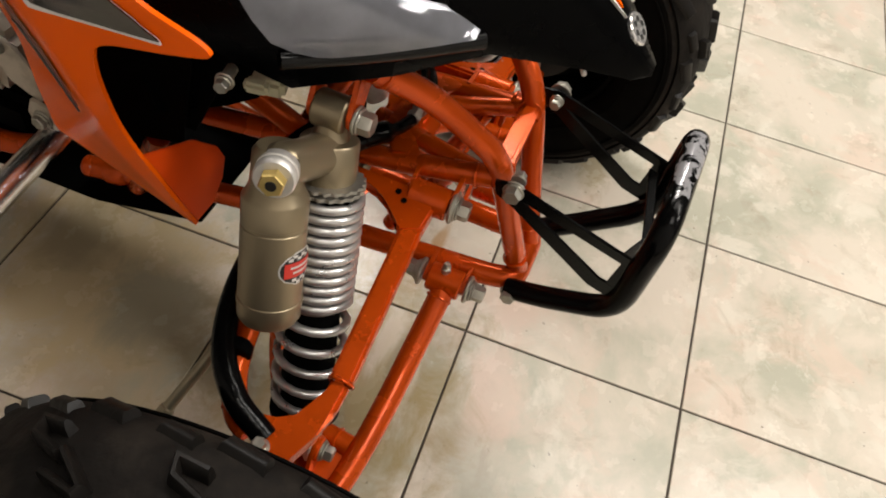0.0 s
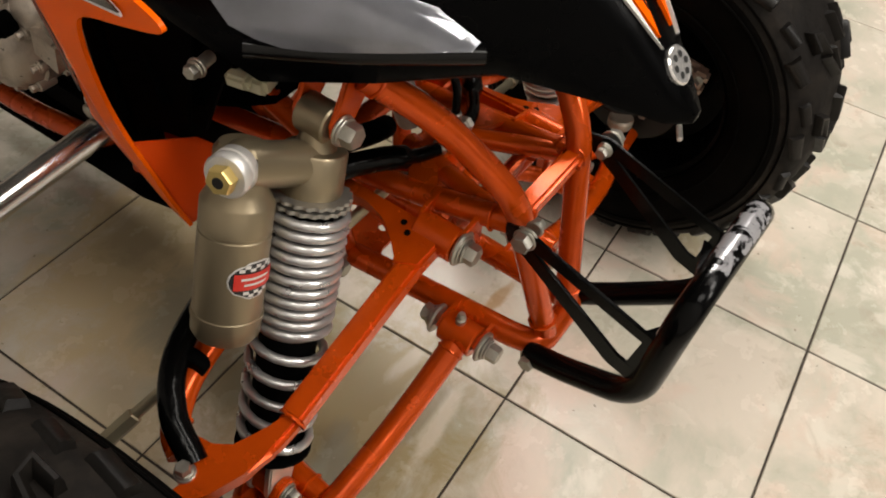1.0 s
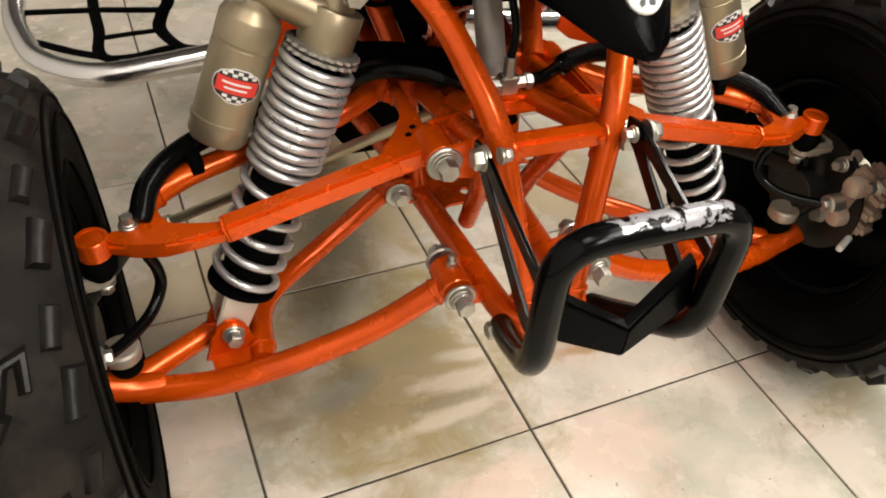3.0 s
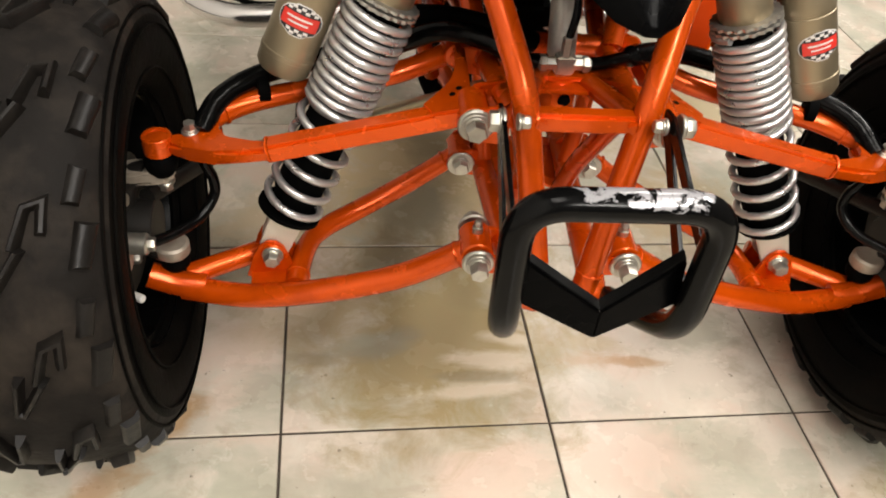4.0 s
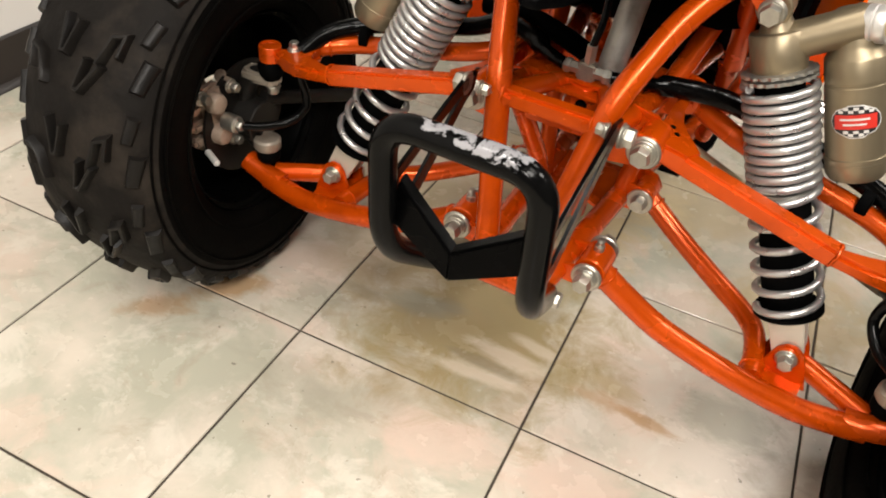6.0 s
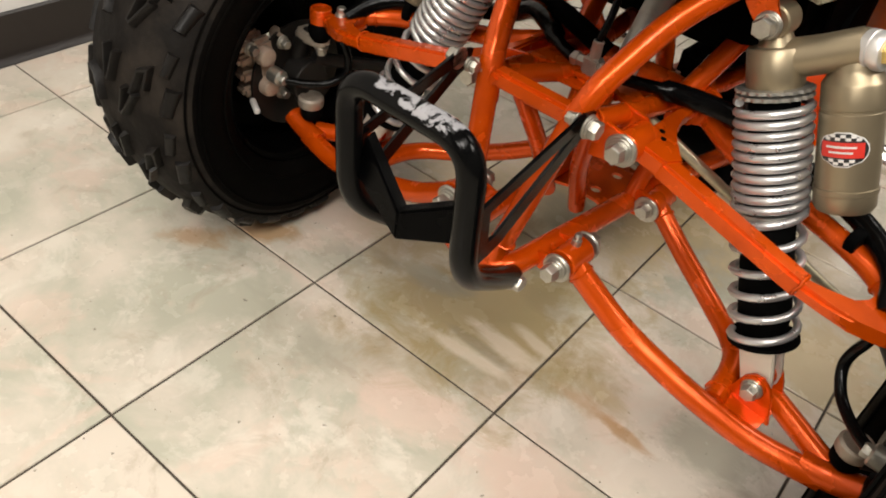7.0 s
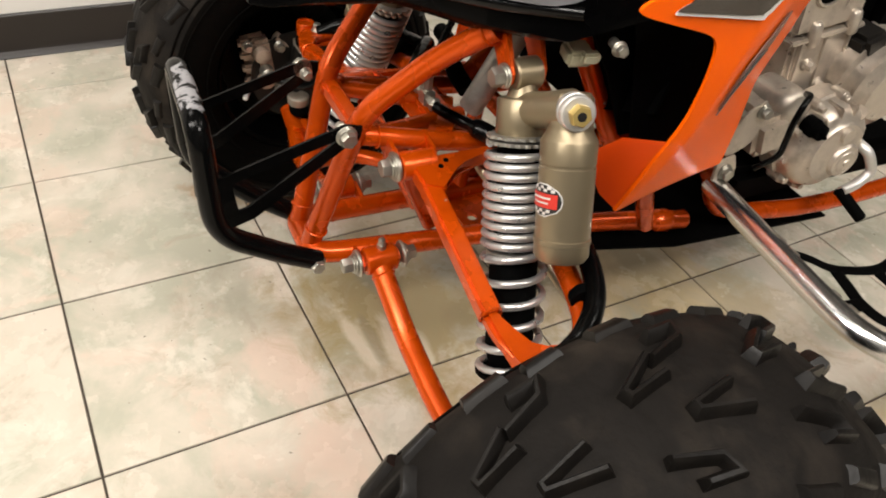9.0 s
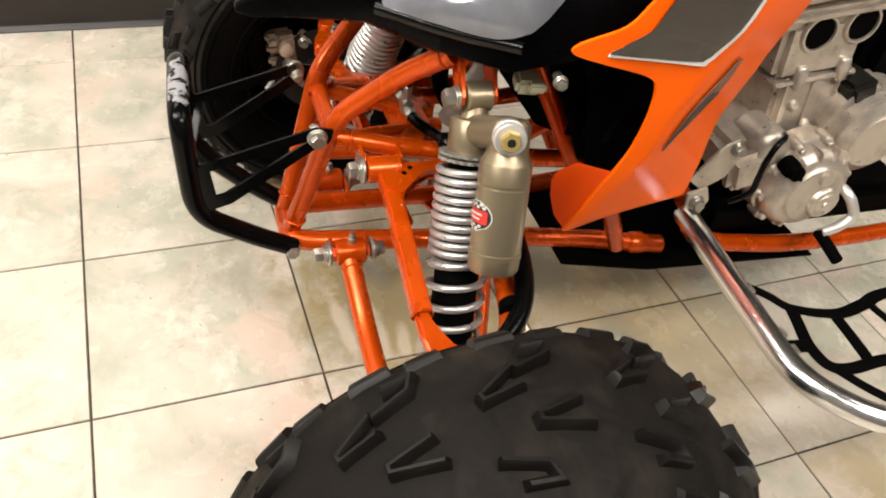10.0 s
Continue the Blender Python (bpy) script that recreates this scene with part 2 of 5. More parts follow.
def tile_material():
    """Glazed stone-look floor tile: cream with green-grey and rosy clouds."""
    m = bpy.data.materials.new("glazed_stone_tile")
    m.use_nodes = True
    nt = m.node_tree
    n, link = nt.nodes, nt.links
    b = n["Principled BSDF"]
    geo = n.new("ShaderNodeNewGeometry")
    info = n.new("ShaderNodeObjectInfo")
    off = n.new("ShaderNodeVectorMath")
    off.operation = "MULTIPLY_ADD"
    off.inputs[1].default_value = (1, 1, 1)
    comb = n.new("ShaderNodeCombineXYZ")
    mul = n.new("ShaderNodeMath")
    mul.operation = "MULTIPLY"
    mul.inputs[1].default_value = 37.0
    link.new(info.outputs["Random"], mul.inputs[0])
    link.new(mul.outputs[0], comb.inputs["Z"])
    link.new(geo.outputs["Position"], off.inputs[0])
    link.new(comb.outputs[0], off.inputs[2])

    def noise_tex(scale, detail, rough, distort=0.0):
        t = n.new("ShaderNodeTexNoise")
        t.inputs["Scale"].default_value, t.inputs["Detail"].default_value = scale, detail
        t.inputs["Roughness"].default_value, t.inputs["Distortion"].default_value = rough, distort
        link.new(off.outputs[0], t.inputs["Vector"])
        return t

    def blend(a, bcol, fac, lo, hi, top):
        r = n.new("ShaderNodeMapRange")
        r.inputs["From Min"].default_value, r.inputs["From Max"].default_value, r.inputs["To Max"].default_value = lo, hi, top
        link.new(fac.outputs["Fac"], r.inputs["Value"])
        x = n.new("ShaderNodeMix")
        x.data_type = "RGBA"
        if isinstance(a, tuple):
            x.inputs["A"].default_value = (*a, 1)
        else:
            link.new(a, x.inputs["A"])
        x.inputs["B"].default_value = (*bcol, 1)
        link.new(r.outputs["Result"], x.inputs["Factor"])
        return x.outputs["Result"]

    c = blend((0.575, 0.512, 0.428), (0.385, 0.380, 0.300), noise_tex(5.0, 6, 0.60, 0.3), 0.44, 0.62, 0.9)
    c = blend(c, (0.585, 0.460, 0.375), noise_tex(7.0, 6, 0.60, 0.6), 0.52, 0.61, 0.6)
    c = blend(c, (0.63, 0.585, 0.50), noise_tex(9.0, 6, 0.62, 0.4), 0.54, 0.62, 0.6)
    c = blend(c, (0.33, 0.275, 0.20), noise_tex(12.0, 6, 0.66, 0.6), 0.56, 0.70, 0.55)
    c = blend(c, (0.16, 0.14, 0.11), noise_tex(85.0, 2, 0.5), 0.735, 0.76, 0.7)
    c = blend(c, (0.60, 0.56, 0.49), noise_tex(34.0, 7, 0.7, 1.2), 0.60, 0.68, 0.35)
    # stains of oil and rust, and painted light and shade, each with its own ragged outline
    ragged = noise_tex(11.0, 8, 0.68, 0.5)
    wipe = n.new("ShaderNodeMapping")
    wipe.inputs["Scale"].default_value = (0.6, 1.35, 1.0)
    link.new(off.outputs[0], wipe.inputs["Vector"])
    streaks = noise_tex(17.0, 8, 0.68, 0.35)
    link.new(wipe.outputs["Vector"], streaks.inputs["Vector"])
    for px, py, long, wide, turn, tint, amount in STAINS_AND_LIGHT:
        own = n.new("ShaderNodeMapping")
        own.vector_type = "TEXTURE"
        own.inputs["Location"].default_value = (px, py, 0)
        own.inputs["Rotation"].default_value = (0, 0, radians(turn))
        own.inputs["Scale"].default_value = (long, wide, 1)
        link.new(geo.outputs["Position"], own.inputs["Vector"])
        dist = n.new("ShaderNodeVectorMath")
        dist.operation = "LENGTH"
        link.new(own.outputs["Vector"], dist.inputs[0])
        fall = n.new("ShaderNodeMapRange")
        fall.inputs["From Min"].default_value, fall.inputs["From Max"].default_value = 1.0, 0.15
        fall.inputs["To Min"].default_value, fall.inputs["To Max"].default_value = -0.35, 0.30
        link.new(dist.outputs["Value"], fall.inputs["Value"])
        add = n.new("ShaderNodeMath")
        link.new((ragged if long == wide else streaks).outputs["Fac"], add.inputs[0])
        link.new(fall.outputs["Result"], add.inputs[1])
        cut = n.new("ShaderNodeMapRange")
        cut.inputs["From Min"].default_value, cut.inputs["From Max"].default_value, cut.inputs["To Max"].default_value = 0.40, 0.68, amount
        link.new(add.outputs[0], cut.inputs["Value"])
        x = n.new("ShaderNodeMix")
        x.data_type = "RGBA"
        link.new(c, x.inputs["A"])
        x.inputs["B"].default_value = (*tint, 1)
        link.new(cut.outputs["Result"], x.inputs["Factor"])
        c = x.outputs["Result"]
    link.new(c, b.inputs["Base Color"])
    rr = n.new("ShaderNodeMapRange")
    rr.inputs["To Min"].default_value, rr.inputs["To Max"].default_value = 0.16, 0.36
    link.new(noise_tex(14, 5, 0.6).outputs["Fac"], rr.inputs["Value"])
    link.new(rr.outputs["Result"], b.inputs["Roughness"])
    bp = n.new("ShaderNodeBump")
    bp.inputs["Strength"].default_value, bp.inputs["Distance"].default_value = 0.12, 0.002
    link.new(noise_tex(30, 5, 0.6).outputs["Fac"], bp.inputs["Height"])
    link.new(bp.outputs["Normal"], b.inputs["Normal"])
    return m


TILE = tile_material()
CHIPPED = chipped()

# ---- mesh helpers ----
V = Vector


def part(name, bm, mat, parent=None, label="", smooth=40):
    bmesh.ops.recalc_face_normals(bm, faces=bm.faces)
    me = bpy.data.meshes.new(name)
    bm.to_mesh(me)
    bm.free()
    me.materials.append(mat)
    if smooth:
        me.shade_smooth()
        me.set_sharp_from_angle(angle=radians(smooth))
    ob = new(name, me)
    if parent:
        ob.parent = parent
    if label:
        ob["label"] = label
    return ob


def rounded(pts, cut=0.02, steps=5):
    """A way through pts with its corners cut and rounded."""
    pts = [V(p) for p in pts]
    out = [pts[0]]
    for a, p, c in zip(pts, pts[1:], pts[2:]):
        d = min(cut, (a - p).length * 0.48, (c - p).length * 0.48)
        s, e = p + (a - p).normalized() * d, p + (c - p).normalized() * d
        for k in range(steps + 1):
            t = k / steps
            out.append(s * (1 - t) ** 2 + p * 2 * t * (1 - t) + e * t * t)
    return out + [pts[-1]]


def smooth_way(pts, steps=6):
    """Catmull-Rom through pts."""
    pts = [V(p) for p in pts]
    q = [pts[0] * 2 - pts[1]] + pts + [pts[-1] * 2 - pts[-2]]
    out = []
    for a, b, c, d in zip(q, q[1:], q[2:], q[3:]):
        for k in range(steps):
            t = k / steps
            out.append(0.5 * (b * 2 + (c - a) * t + (a * 2 - b * 5 + c * 4 - d) * t * t + (b * 3 - a - c * 3 + d) * t ** 3))
    return out + [pts[-1]]


def sweep(bm, pts, r, seg=14, flat=1.0, up=None, closed=False, square=False):
    """A tube along pts; r one radius or one for each point; flat scales it across."""
    pts = [V(p) for p in pts]
    n = len(pts)
    rs = r if isinstance(r, (list, tuple)) else [r] * n
    rings, side = [], None
    for i, p in enumerate(pts):
        if closed:
            d = pts[(i + 1) % n] - pts[i - 1]
        else:
            d = pts[min(i + 1, n - 1)] - pts[max(i - 1, 0)]
        d.normalize()
        if side is None:
            ref = V(up) if up else (V((0, 0, 1)) if abs(d.z) < 0.9 else V((0, 1, 0)))
            side = d.cross(ref).normalized()
        side = (side - d * side.dot(d)).normalized()
        top = side.cross(d)
        ring = []
        for k in range(seg):
            a = 2 * math.pi * k / seg
            q = rs[i] / (math.cos(a) ** 8 + math.sin(a) ** 8) ** 0.125 if square else rs[i]
            ring.append(bm.verts.new(p + (side * math.cos(a) * flat + top * math.sin(a)) * q))
        rings.append(ring)
    pairs = list(zip(rings, rings[1:])) + ([(rings[-1], rings[0])] if closed else [])
    for a, b in pairs:
        for k in range(seg):
            bm.faces.new((a[k], a[(k + 1) % seg], b[(k + 1) % seg], b[k]))
    if not closed:
        bm.faces.new(rings[0][::-1])
        bm.faces.new(rings[-1])
    return bm


def lathe(bm, a, b, profile, seg=28, caps=True):
    """Rings of (share of the way from a to b, radius) turned about the line a-b."""
    a, b = V(a), V(b)
    d = (b - a).normalized()
    side = d.orthogonal().normalized()
    top = d.cross(side)
    rings = []
    for t, r in profile:
        c = a + (b - a) * t
        rings.append([bm.verts.new(c + (side * math.cos(w) + top * math.sin(w)) * r) for w in (2 * math.pi * k / seg for k in range(seg))])
    for p, q in zip(rings, rings[1:]):
        for k in range(seg):
            bm.faces.new((p[k], p[(k + 1) % seg], q[(k + 1) % seg], q[k]))
    if caps:
        bm.faces.new(rings[0][::-1])
        bm.faces.new(rings[-1])
    return bm


def rod(bm, a, b, r, seg=16, edge=0.0015):
    ln = max(1e-6, (V(b) - V(a)).length)
    e = min(0.4, edge / ln)
    return lathe(bm, a, b, [(0, r - min(edge, r * 0.3)), (e, r), (1 - e, r), (1, r - min(edge, r * 0.3))], seg)


def slab(bm, pts, thick, axis=None, bevel=0.0):
    """A flat outline given by points in space, made thick along its normal, both ways."""
    pts = [V(p) for p in pts]
    nrm = V(axis).normalized() if axis else V((0, 0, 0))
    if not axis:
        for p, q in zip(pts, pts[1:] + pts[:1]):
            nrm += p.cross(q)
        nrm.normalize()
    h = nrm * thick / 2
    lo, hi = [bm.verts.new(p - h) for p in pts], [bm.verts.new(p + h) for p in pts]
    faces = [bm.faces.new(lo[::-1]), bm.faces.new(hi)]
    n = len(pts)
    for k in range(n):
        faces.append(bm.faces.new((lo[k], lo[(k + 1) % n], hi[(k + 1) % n], hi[k])))
    if bevel:
        edges = list({e for f in faces for e in f.edges})
        bmesh.ops.bevel(bm, geom=edges, offset=bevel, segments=2, affect="EDGES", clamp_overlap=True)
    return bm


def block(bm, centre, size, bevel=0.003, turn=(0, 0, 0)):
    m = pose(*centre, *turn) @ Matrix.Diagonal((*size, 1))
    made = bmesh.ops.create_cube(bm, size=1, matrix=m)
    edges = list({e for v in made["verts"] for e in v.link_edges})
    if bevel:
        bmesh.ops.bevel(bm, geom=edges, offset=bevel, segments=2, affect="EDGES", clamp_overlap=True)
    return bm


def bolt(bm, at, axis, r=0.009, head=0.008, washer=0.0):
    """A hex head with a washer under it; axis points out of the head."""
    at, d = V(at), V(axis).normalized()
    if washer:
        rod(bm, at, at + d * 0.003, washer, 18, 0.0008)
        at = at + d * 0.003
    rod(bm, at, at + d * 0.0025, r * 1.15, 18, 0.0008)
    lathe(bm, at + d * 0.0025, at + d * (0.0025 + head), [(0, r), (0.8, r), (1, r * 0.86)], 6)
    return bm


def beam(bm, a, b, wide, high, up, bevel=0.003):
    """A square bar from a to b; up points along its height."""
    a, b = V(a), V(b)
    d = (b - a).normalized()
    side = d.cross(V(up)).normalized() * wide / 2
    return slab(bm, [a + side, b + side, b - side, a - side], high, tuple(side.cross(d)), bevel)


def holed_plate(bm, outline, holes, z, thick):
    """A level plate with round holes through it."""
    loops = [outline] + [[(x + rad * math.cos(2 * math.pi * k / 16), y + rad * math.sin(2 * math.pi * k / 16)) for k in range(16)] for x, y, rad in holes]
    edges = []
    for loop in loops:
        vs = [bm.verts.new((x, y, z)) for x, y in loop]
        edges += [bm.edges.new((vs[k], vs[(k + 1) % len(vs)])) for k in range(len(vs))]
    bmesh.ops.triangle_fill(bm, use_beauty=True, use_dissolve=False, edges=edges)
    bmesh.ops.recalc_face_normals(bm, faces=bm.faces)
    bmesh.ops.solidify(bm, geom=bm.faces[:], thickness=thick)


B = bmesh.new

# ---- the room ----
T = 0.342
X0, X1, Y0, Y1 = -1.20, 2.32, -4.29, 3.63


def box_object(name, lo, hi, mat, label, category):
    bm = B()
    c = [(a + b) / 2 for a, b in zip(lo, hi)]
    block(bm, c, [b - a for a, b in zip(lo, hi)], 0)
    ob = part(name, bm, mat, None, "", 0)
    return tagged(ob, label, category, "", "structure")


floor = box_object("floor", (X0 - 0.1, Y0 - 0.1, -0.12), (X1 + 0.1, Y1 + 0.1, -0.0025), GROUT, "showroom floor of cream stone-look tiles with dark joints", "floor")
box_object("ceiling", (X0 - 0.1, Y0 - 0.1, CEIL), (X1 + 0.1, Y1 + 0.1, CEIL + 0.1), CEILING, "unseen grey ceiling kept dark so that it bounces little light", "ceiling")
box_object("wall_west", (X0 - 0.12, Y0 - 0.1, -0.002), (X0, Y1 + 0.1, CEIL), WALLPAINT, "plain off-white painted wall above a black base", "wall")
box_object("wall_east", (X1, Y0 - 0.1, -0.002), (X1 + 0.12, Y1 + 0.1, CEIL), WALLGREY, "unseen wall kept dark grey so that it bounces little light", "wall")
box_object("wall_south", (X0, Y0 - 0.12, -0.002), (X1, Y0, CEIL), WALLGREY, "unseen wall kept dark grey so that it bounces little light", "wall")
box_object("wall_north", (X0, Y1, -0.002), (X1, Y1 + 0.12, CEIL), WALLGREY, "unseen wall kept dark grey so that it bounces little light", "wall")
bm = B()
prof = [(0.0, 0.0), (0.022, 0.0), (0.020, 0.004), (0.010, 0.012), (0.007, 0.020), (0.006, 0.093), (0.003, 0.097), (0.0, 0.097)]
rows = [[bm.verts.new((X0 + 0.0005 + px, y, 0.0005 + pz)) for px, pz in prof] for y in (Y0, Y1)]
for k in range(len(prof)):
    j = (k + 1) % len(prof)
    bm.faces.new((rows[0][k], rows[0][j], rows[1][j], rows[1][k]))
bm.faces.new(rows[0])
bm.faces.new(rows[1][::-1])
tagged(part("baseboard", bm, BASE, None, "", 30), "black vinyl cove base along the white wall", "baseboard", "", "structure")
EMIT = bpy.data.materials.new("panel_glow")
EMIT.use_nodes = True
EMIT.node_tree.nodes["Principled BSDF"].inputs["Emission Color"].default_value = (1.0, 0.92, 0.80, 1)
EMIT.node_tree.nodes["Principled BSDF"].inputs["Emission Strength"].default_value = 3.0
for lx, ly, lw in LIGHTS:
    e = new("ceiling_light")
    e.location = (lx, ly, CEIL)
    tagged(e, "flat white light panel fixed under the ceiling", "ceiling light", "ceiling lights")
    for sx in (-1, 1):
        bm = B()
        block(bm, (sx * 0.295, 0, -0.012), (0.03, 1.26, 0.024), 0.003)
        part("frame_side", bm, WHITE_TRIM, e)
        bm = B()
        block(bm, (0, sx * 0.615, -0.012), (0.56, 0.03, 0.024), 0.003)
        part("frame_end", bm, WHITE_TRIM, e)
    bm = B()
    block(bm, (0, 0, -0.006), (0.56, 1.20, 0.008), 0)
    part("diffuser", bm, EMIT, e, "glowing white diffuser panel", 0)

# ---- the quad bike: x outward, y to its rear, z up, about its own middle ----
quad = new("quad_bike")
quad.location = (-0.0475, 0.0003, 0.0131)
quad.rotation_euler = (0, radians(-0.7), radians(-3.1))
tagged(quad, "orange and black sport quad bike parked on the tiled floor", "quad bike")


def mir(s, pts):
    return [(s * x, y, z) for x, y, z in pts]


def tube_part(name, pts, r, mat, parent, s=1, label="", cut=0.03, seg=14, flat=1.0, soft=False):
    bm = B()
    way = smooth_way(mir(s, pts)) if soft else rounded(mir(s, pts), cut)
    sweep(bm, way, r, seg, flat)
    return part(name, bm, mat, parent, label)


# frame
bm = B()
sweep(bm, rounded([(0.058, 0.30, 0.243), (0.040, -0.020, 0.264), (0.034, -0.046, 0.267), (-0.034, -0.046, 0.267), (-0.040, -0.020, 0.264), (-0.058, 0.30, 0.243)], 0.016), 0.0140)
frame_ob = part("frame", bm, ORANGE, quad, "orange powder-coated tubular steel frame")
for s in (1, -1):
    tube_part("lower_rail", [(0.058, 0.30, 0.243), (0.074, 0.40, 0.238), (0.088, 0.47, 0.233), (0.094, 0.505, 0.231)], 0.0142, ORANGE, frame_ob, s)
    bm = B()
    lathe(bm, (s * 0.0936, 0.5045, 0.2310), (s * 0.0950, 0.5125, 0.2307), [(0, 0.0142), (0.35, 0.0136), (0.7, 0.0105), (1, 0.0045)], 18)
    part("rail_end", bm, ORANGE, frame_ob)
    bm = B()
    lathe(bm, (s * 0.085, 0.452, 0.2343), (s * 0.090, 0.480, 0.2325), [(0, 0.0142), (0.2, 0.0168), (0.8, 0.0172), (1, 0.0142)], 18)
    part("rail_sleeve", bm, ORANGE, frame_ob)
    tube_part("engine_cradle", [(0.098, 0.40, 0.40), (0.098, 0.515, 0.33), (0.100, 0.55, 0.250), (0.105, 0.60, 0.230), (0.110, 0.73, 0.212), (0.110, 0.88, 0.208), (0.11, 1.0, 0.215)], 0.0145, ORANGE, frame_ob, s, cut=0.05)
    tube_part("hoop_tube", [(0.022, -0.044, 0.272), (0.0575, 0.006, 0.470), (0.088, 0.072, 0.540), (0.131, 0.112, 0.588)], 0.0126, ORANGE, frame_ob, s, cut=0.030)
    tube_part("upper_rail", [(0.056, 0.006, 0.440), (0.066, 0.10, 0.422), (0.074, 0.26, 0.400), (0.09, 0.36, 0.40)], 0.0120, ORANGE, frame_ob, s)
    tube_part("down_tube", [(0.075, 0.20, 0.415), (0.10, 0.30, 0.50), (0.115, 0.38, 0.60)], 0.0125, ORANGE, frame_ob, s)
    tube_part("side_strut", [(0.052, 0.20, 0.252), (0.070, 0.225, 0.41)], 0.011, ORANGE, frame_ob, s)
    if s > 0:
        tube_part("shroud_stay", [(0.124, 0.212, 0.575), (0.122, 0.306, 0.412)], 0.0125, ORANGE, frame_ob, s)
    tube_part("skid_stay", [(0.15, 0.33, 0.42), (0.105, 0.42, 0.25)], 0.012, ORANGE, frame_ob, s)
    # mounts of the arms
    for y in (0.004, 0.050):
        bm = B()
        slab(bm, mir(s, [(0.030, y, 0.252), (0.074, y, 0.254), (0.084, y, 0.263), (0.086, y, 0.272), (0.076, y, 0.279), (0.060, y, 0.276), (0.036, y, 0.272)]), 0.005, (0, 1, 0), 0.001)
        part("lower_bracket", bm, ORANGE, frame_ob)
    for y in (0.033, 0.078):
        bm = B()
        slab(bm, mir(s, [(0.060, y, 0.395), (0.092, y, 0.400), (0.101, y, 0.417), (0.092, y, 0.434), (0.062, y, 0.440)]), 0.005, (0, 1, 0), 0.001)
        part("upper_bracket", bm, ORANGE, frame_ob)
    for y in (0.196, 0.240):
        bm = B()
        slab(bm, mir(s, [(0.046, y, 0.236), (0.084, y, 0.240), (0.096, y, 0.256), (0.086, y, 0.272), (0.062, y, 0.276), (0.046, y, 0.262)]), 0.005, (0, 1, 0), 0.001)
        part("rear_bracket", bm, ORANGE, frame_ob)
    for y in (0.172, 0.218):
        bm = B()
        slab(bm, mir(s, [(0.070, y, 0.390), (0.100, y, 0.395), (0.108, y, 0.410), (0.098, y, 0.424), (0.072, y, 0.422)]), 0.005, (0, 1, 0), 0.001)
        part("upper_rear_bracket", bm, ORANGE, frame_ob)
    # shock mount plates
    for y in (0.118, 0.154):
        bm = B()
        slab(bm, mir(s, [(0.112, y, 0.600), (0.138, y, 0.602), (0.156, y, 0.564), (0.164, y, 0.555), (0.164, y, 0.544), (0.156, y, 0.538), (0.145, y, 0.542), (0.120, y, 0.568)]), 0.005, (0, 1, 0), 0.001)
        part("shock_mount", bm, ORANGE, frame_ob)
bm = B()
beam(bm, (-0.053, 0.002, 0.446), (0.053, 0.002, 0.446), 0.0185, 0.0185, (0, 0, 1), 0.0035)
for s in (1, -1):
    slab(bm, [(s * 0.052, -0.008, 0.456), (s * 0.052, -0.008, 0.430), (s * 0.046, -0.008, 0.433), (s * 0.040, -0.008, 0.440), (s * 0.036, -0.008, 0.448)], 0.004, (0, 1, 0), 0.001)
part("cross_tube", bm, ORANGE, frame_ob)
bm = B()
rod(bm, (-0.078, 0.215, 0.410), (0.078, 0.215, 0.410), 0.012)
part("cross_tube", bm, ORANGE, frame_ob)
bm = B()
rod(bm, (-0.128, 0.130, 0.596), (0.128, 0.130, 0.596), 0.013)
part("cross_tube", bm, ORANGE, frame_ob)
bm = B()
slab(bm, [(-0.030, 0.085, 0.424), (0.030, 0.085, 0.424), (0.058, 0.150, 0.418), (-0.058, 0.150, 0.418)], 0.005, None, 0.001)
part("stem_plate", bm, ORANGE, frame_ob)
bm = B()
slab(bm, [(-0.045, 0.052, 0.400), (0.045, 0.052, 0.400), (0.045, 0.046, 0.428), (-0.045, 0.046, 0.428)], 0.004, None, 0.001)
part("front_plate", bm, ORANGE, frame_ob)
bm = B()
for s in (1, -1):
    sweep(bm, rounded([(s * 0.050, 0.050, 0.420), (s * 0.028, 0.085, 0.34), (s * 0.022, 0.12, 0.262)], 0.02), 0.0105)
part("inner_strut", bm, ORANGE, frame_ob)
bm = B()
holed_plate(bm, [(-0.052, 0.150), (-0.040, 0.166), (-0.020, 0.174), (0.020, 0.174), (0.040, 0.166), (0.052, 0.150), (0.056, 0.275), (-0.056, 0.275)], [(0.007, 0.194, 0.0070), (0.009, 0.243, 0.0070)], 0.244, 0.004)
part("bottom_plate", bm, ORANGE, frame_ob)
bm = B()
slab(bm, [(-0.10, 0.34, 0.220), (0.10, 0.34, 0.220), (0.12, 0.48, 0.206), (0.12, 0.80, 0.186), (-0.12, 0.80, 0.186), (-0.12, 0.48, 0.206)], 0.004, (0, 0.04, 1), 0.001)
part("skid_plate", bm, MATT, quad, "black skid plate under the engine")

tube_part("wire_loom", [(0.165, 0.205, 0.440), (0.11, 0.19, 0.448), (0.05, 0.17, 0.444), (0.02, 0.175, 0.43)], 0.0115, MATT, quad, -1, "black taped wire loom", soft=True)
for s in (1, -1):
    tube_part("cross_brace", [(0.058, 0.012, 0.438), (0.012, 0.150, 0.418)], 0.0105, ORANGE, frame_ob, s)
bm = B()
lathe(bm, (0, 0.112, 0.372), (0, 0.122, 0.428), [(0, 0.018), (0.04, 0.021), (0.93, 0.021), (0.97, 0.0235), (1, 0.0235)], 24)
boss = part("stem_boss", bm, ORANGE, frame_ob)
bm = B()
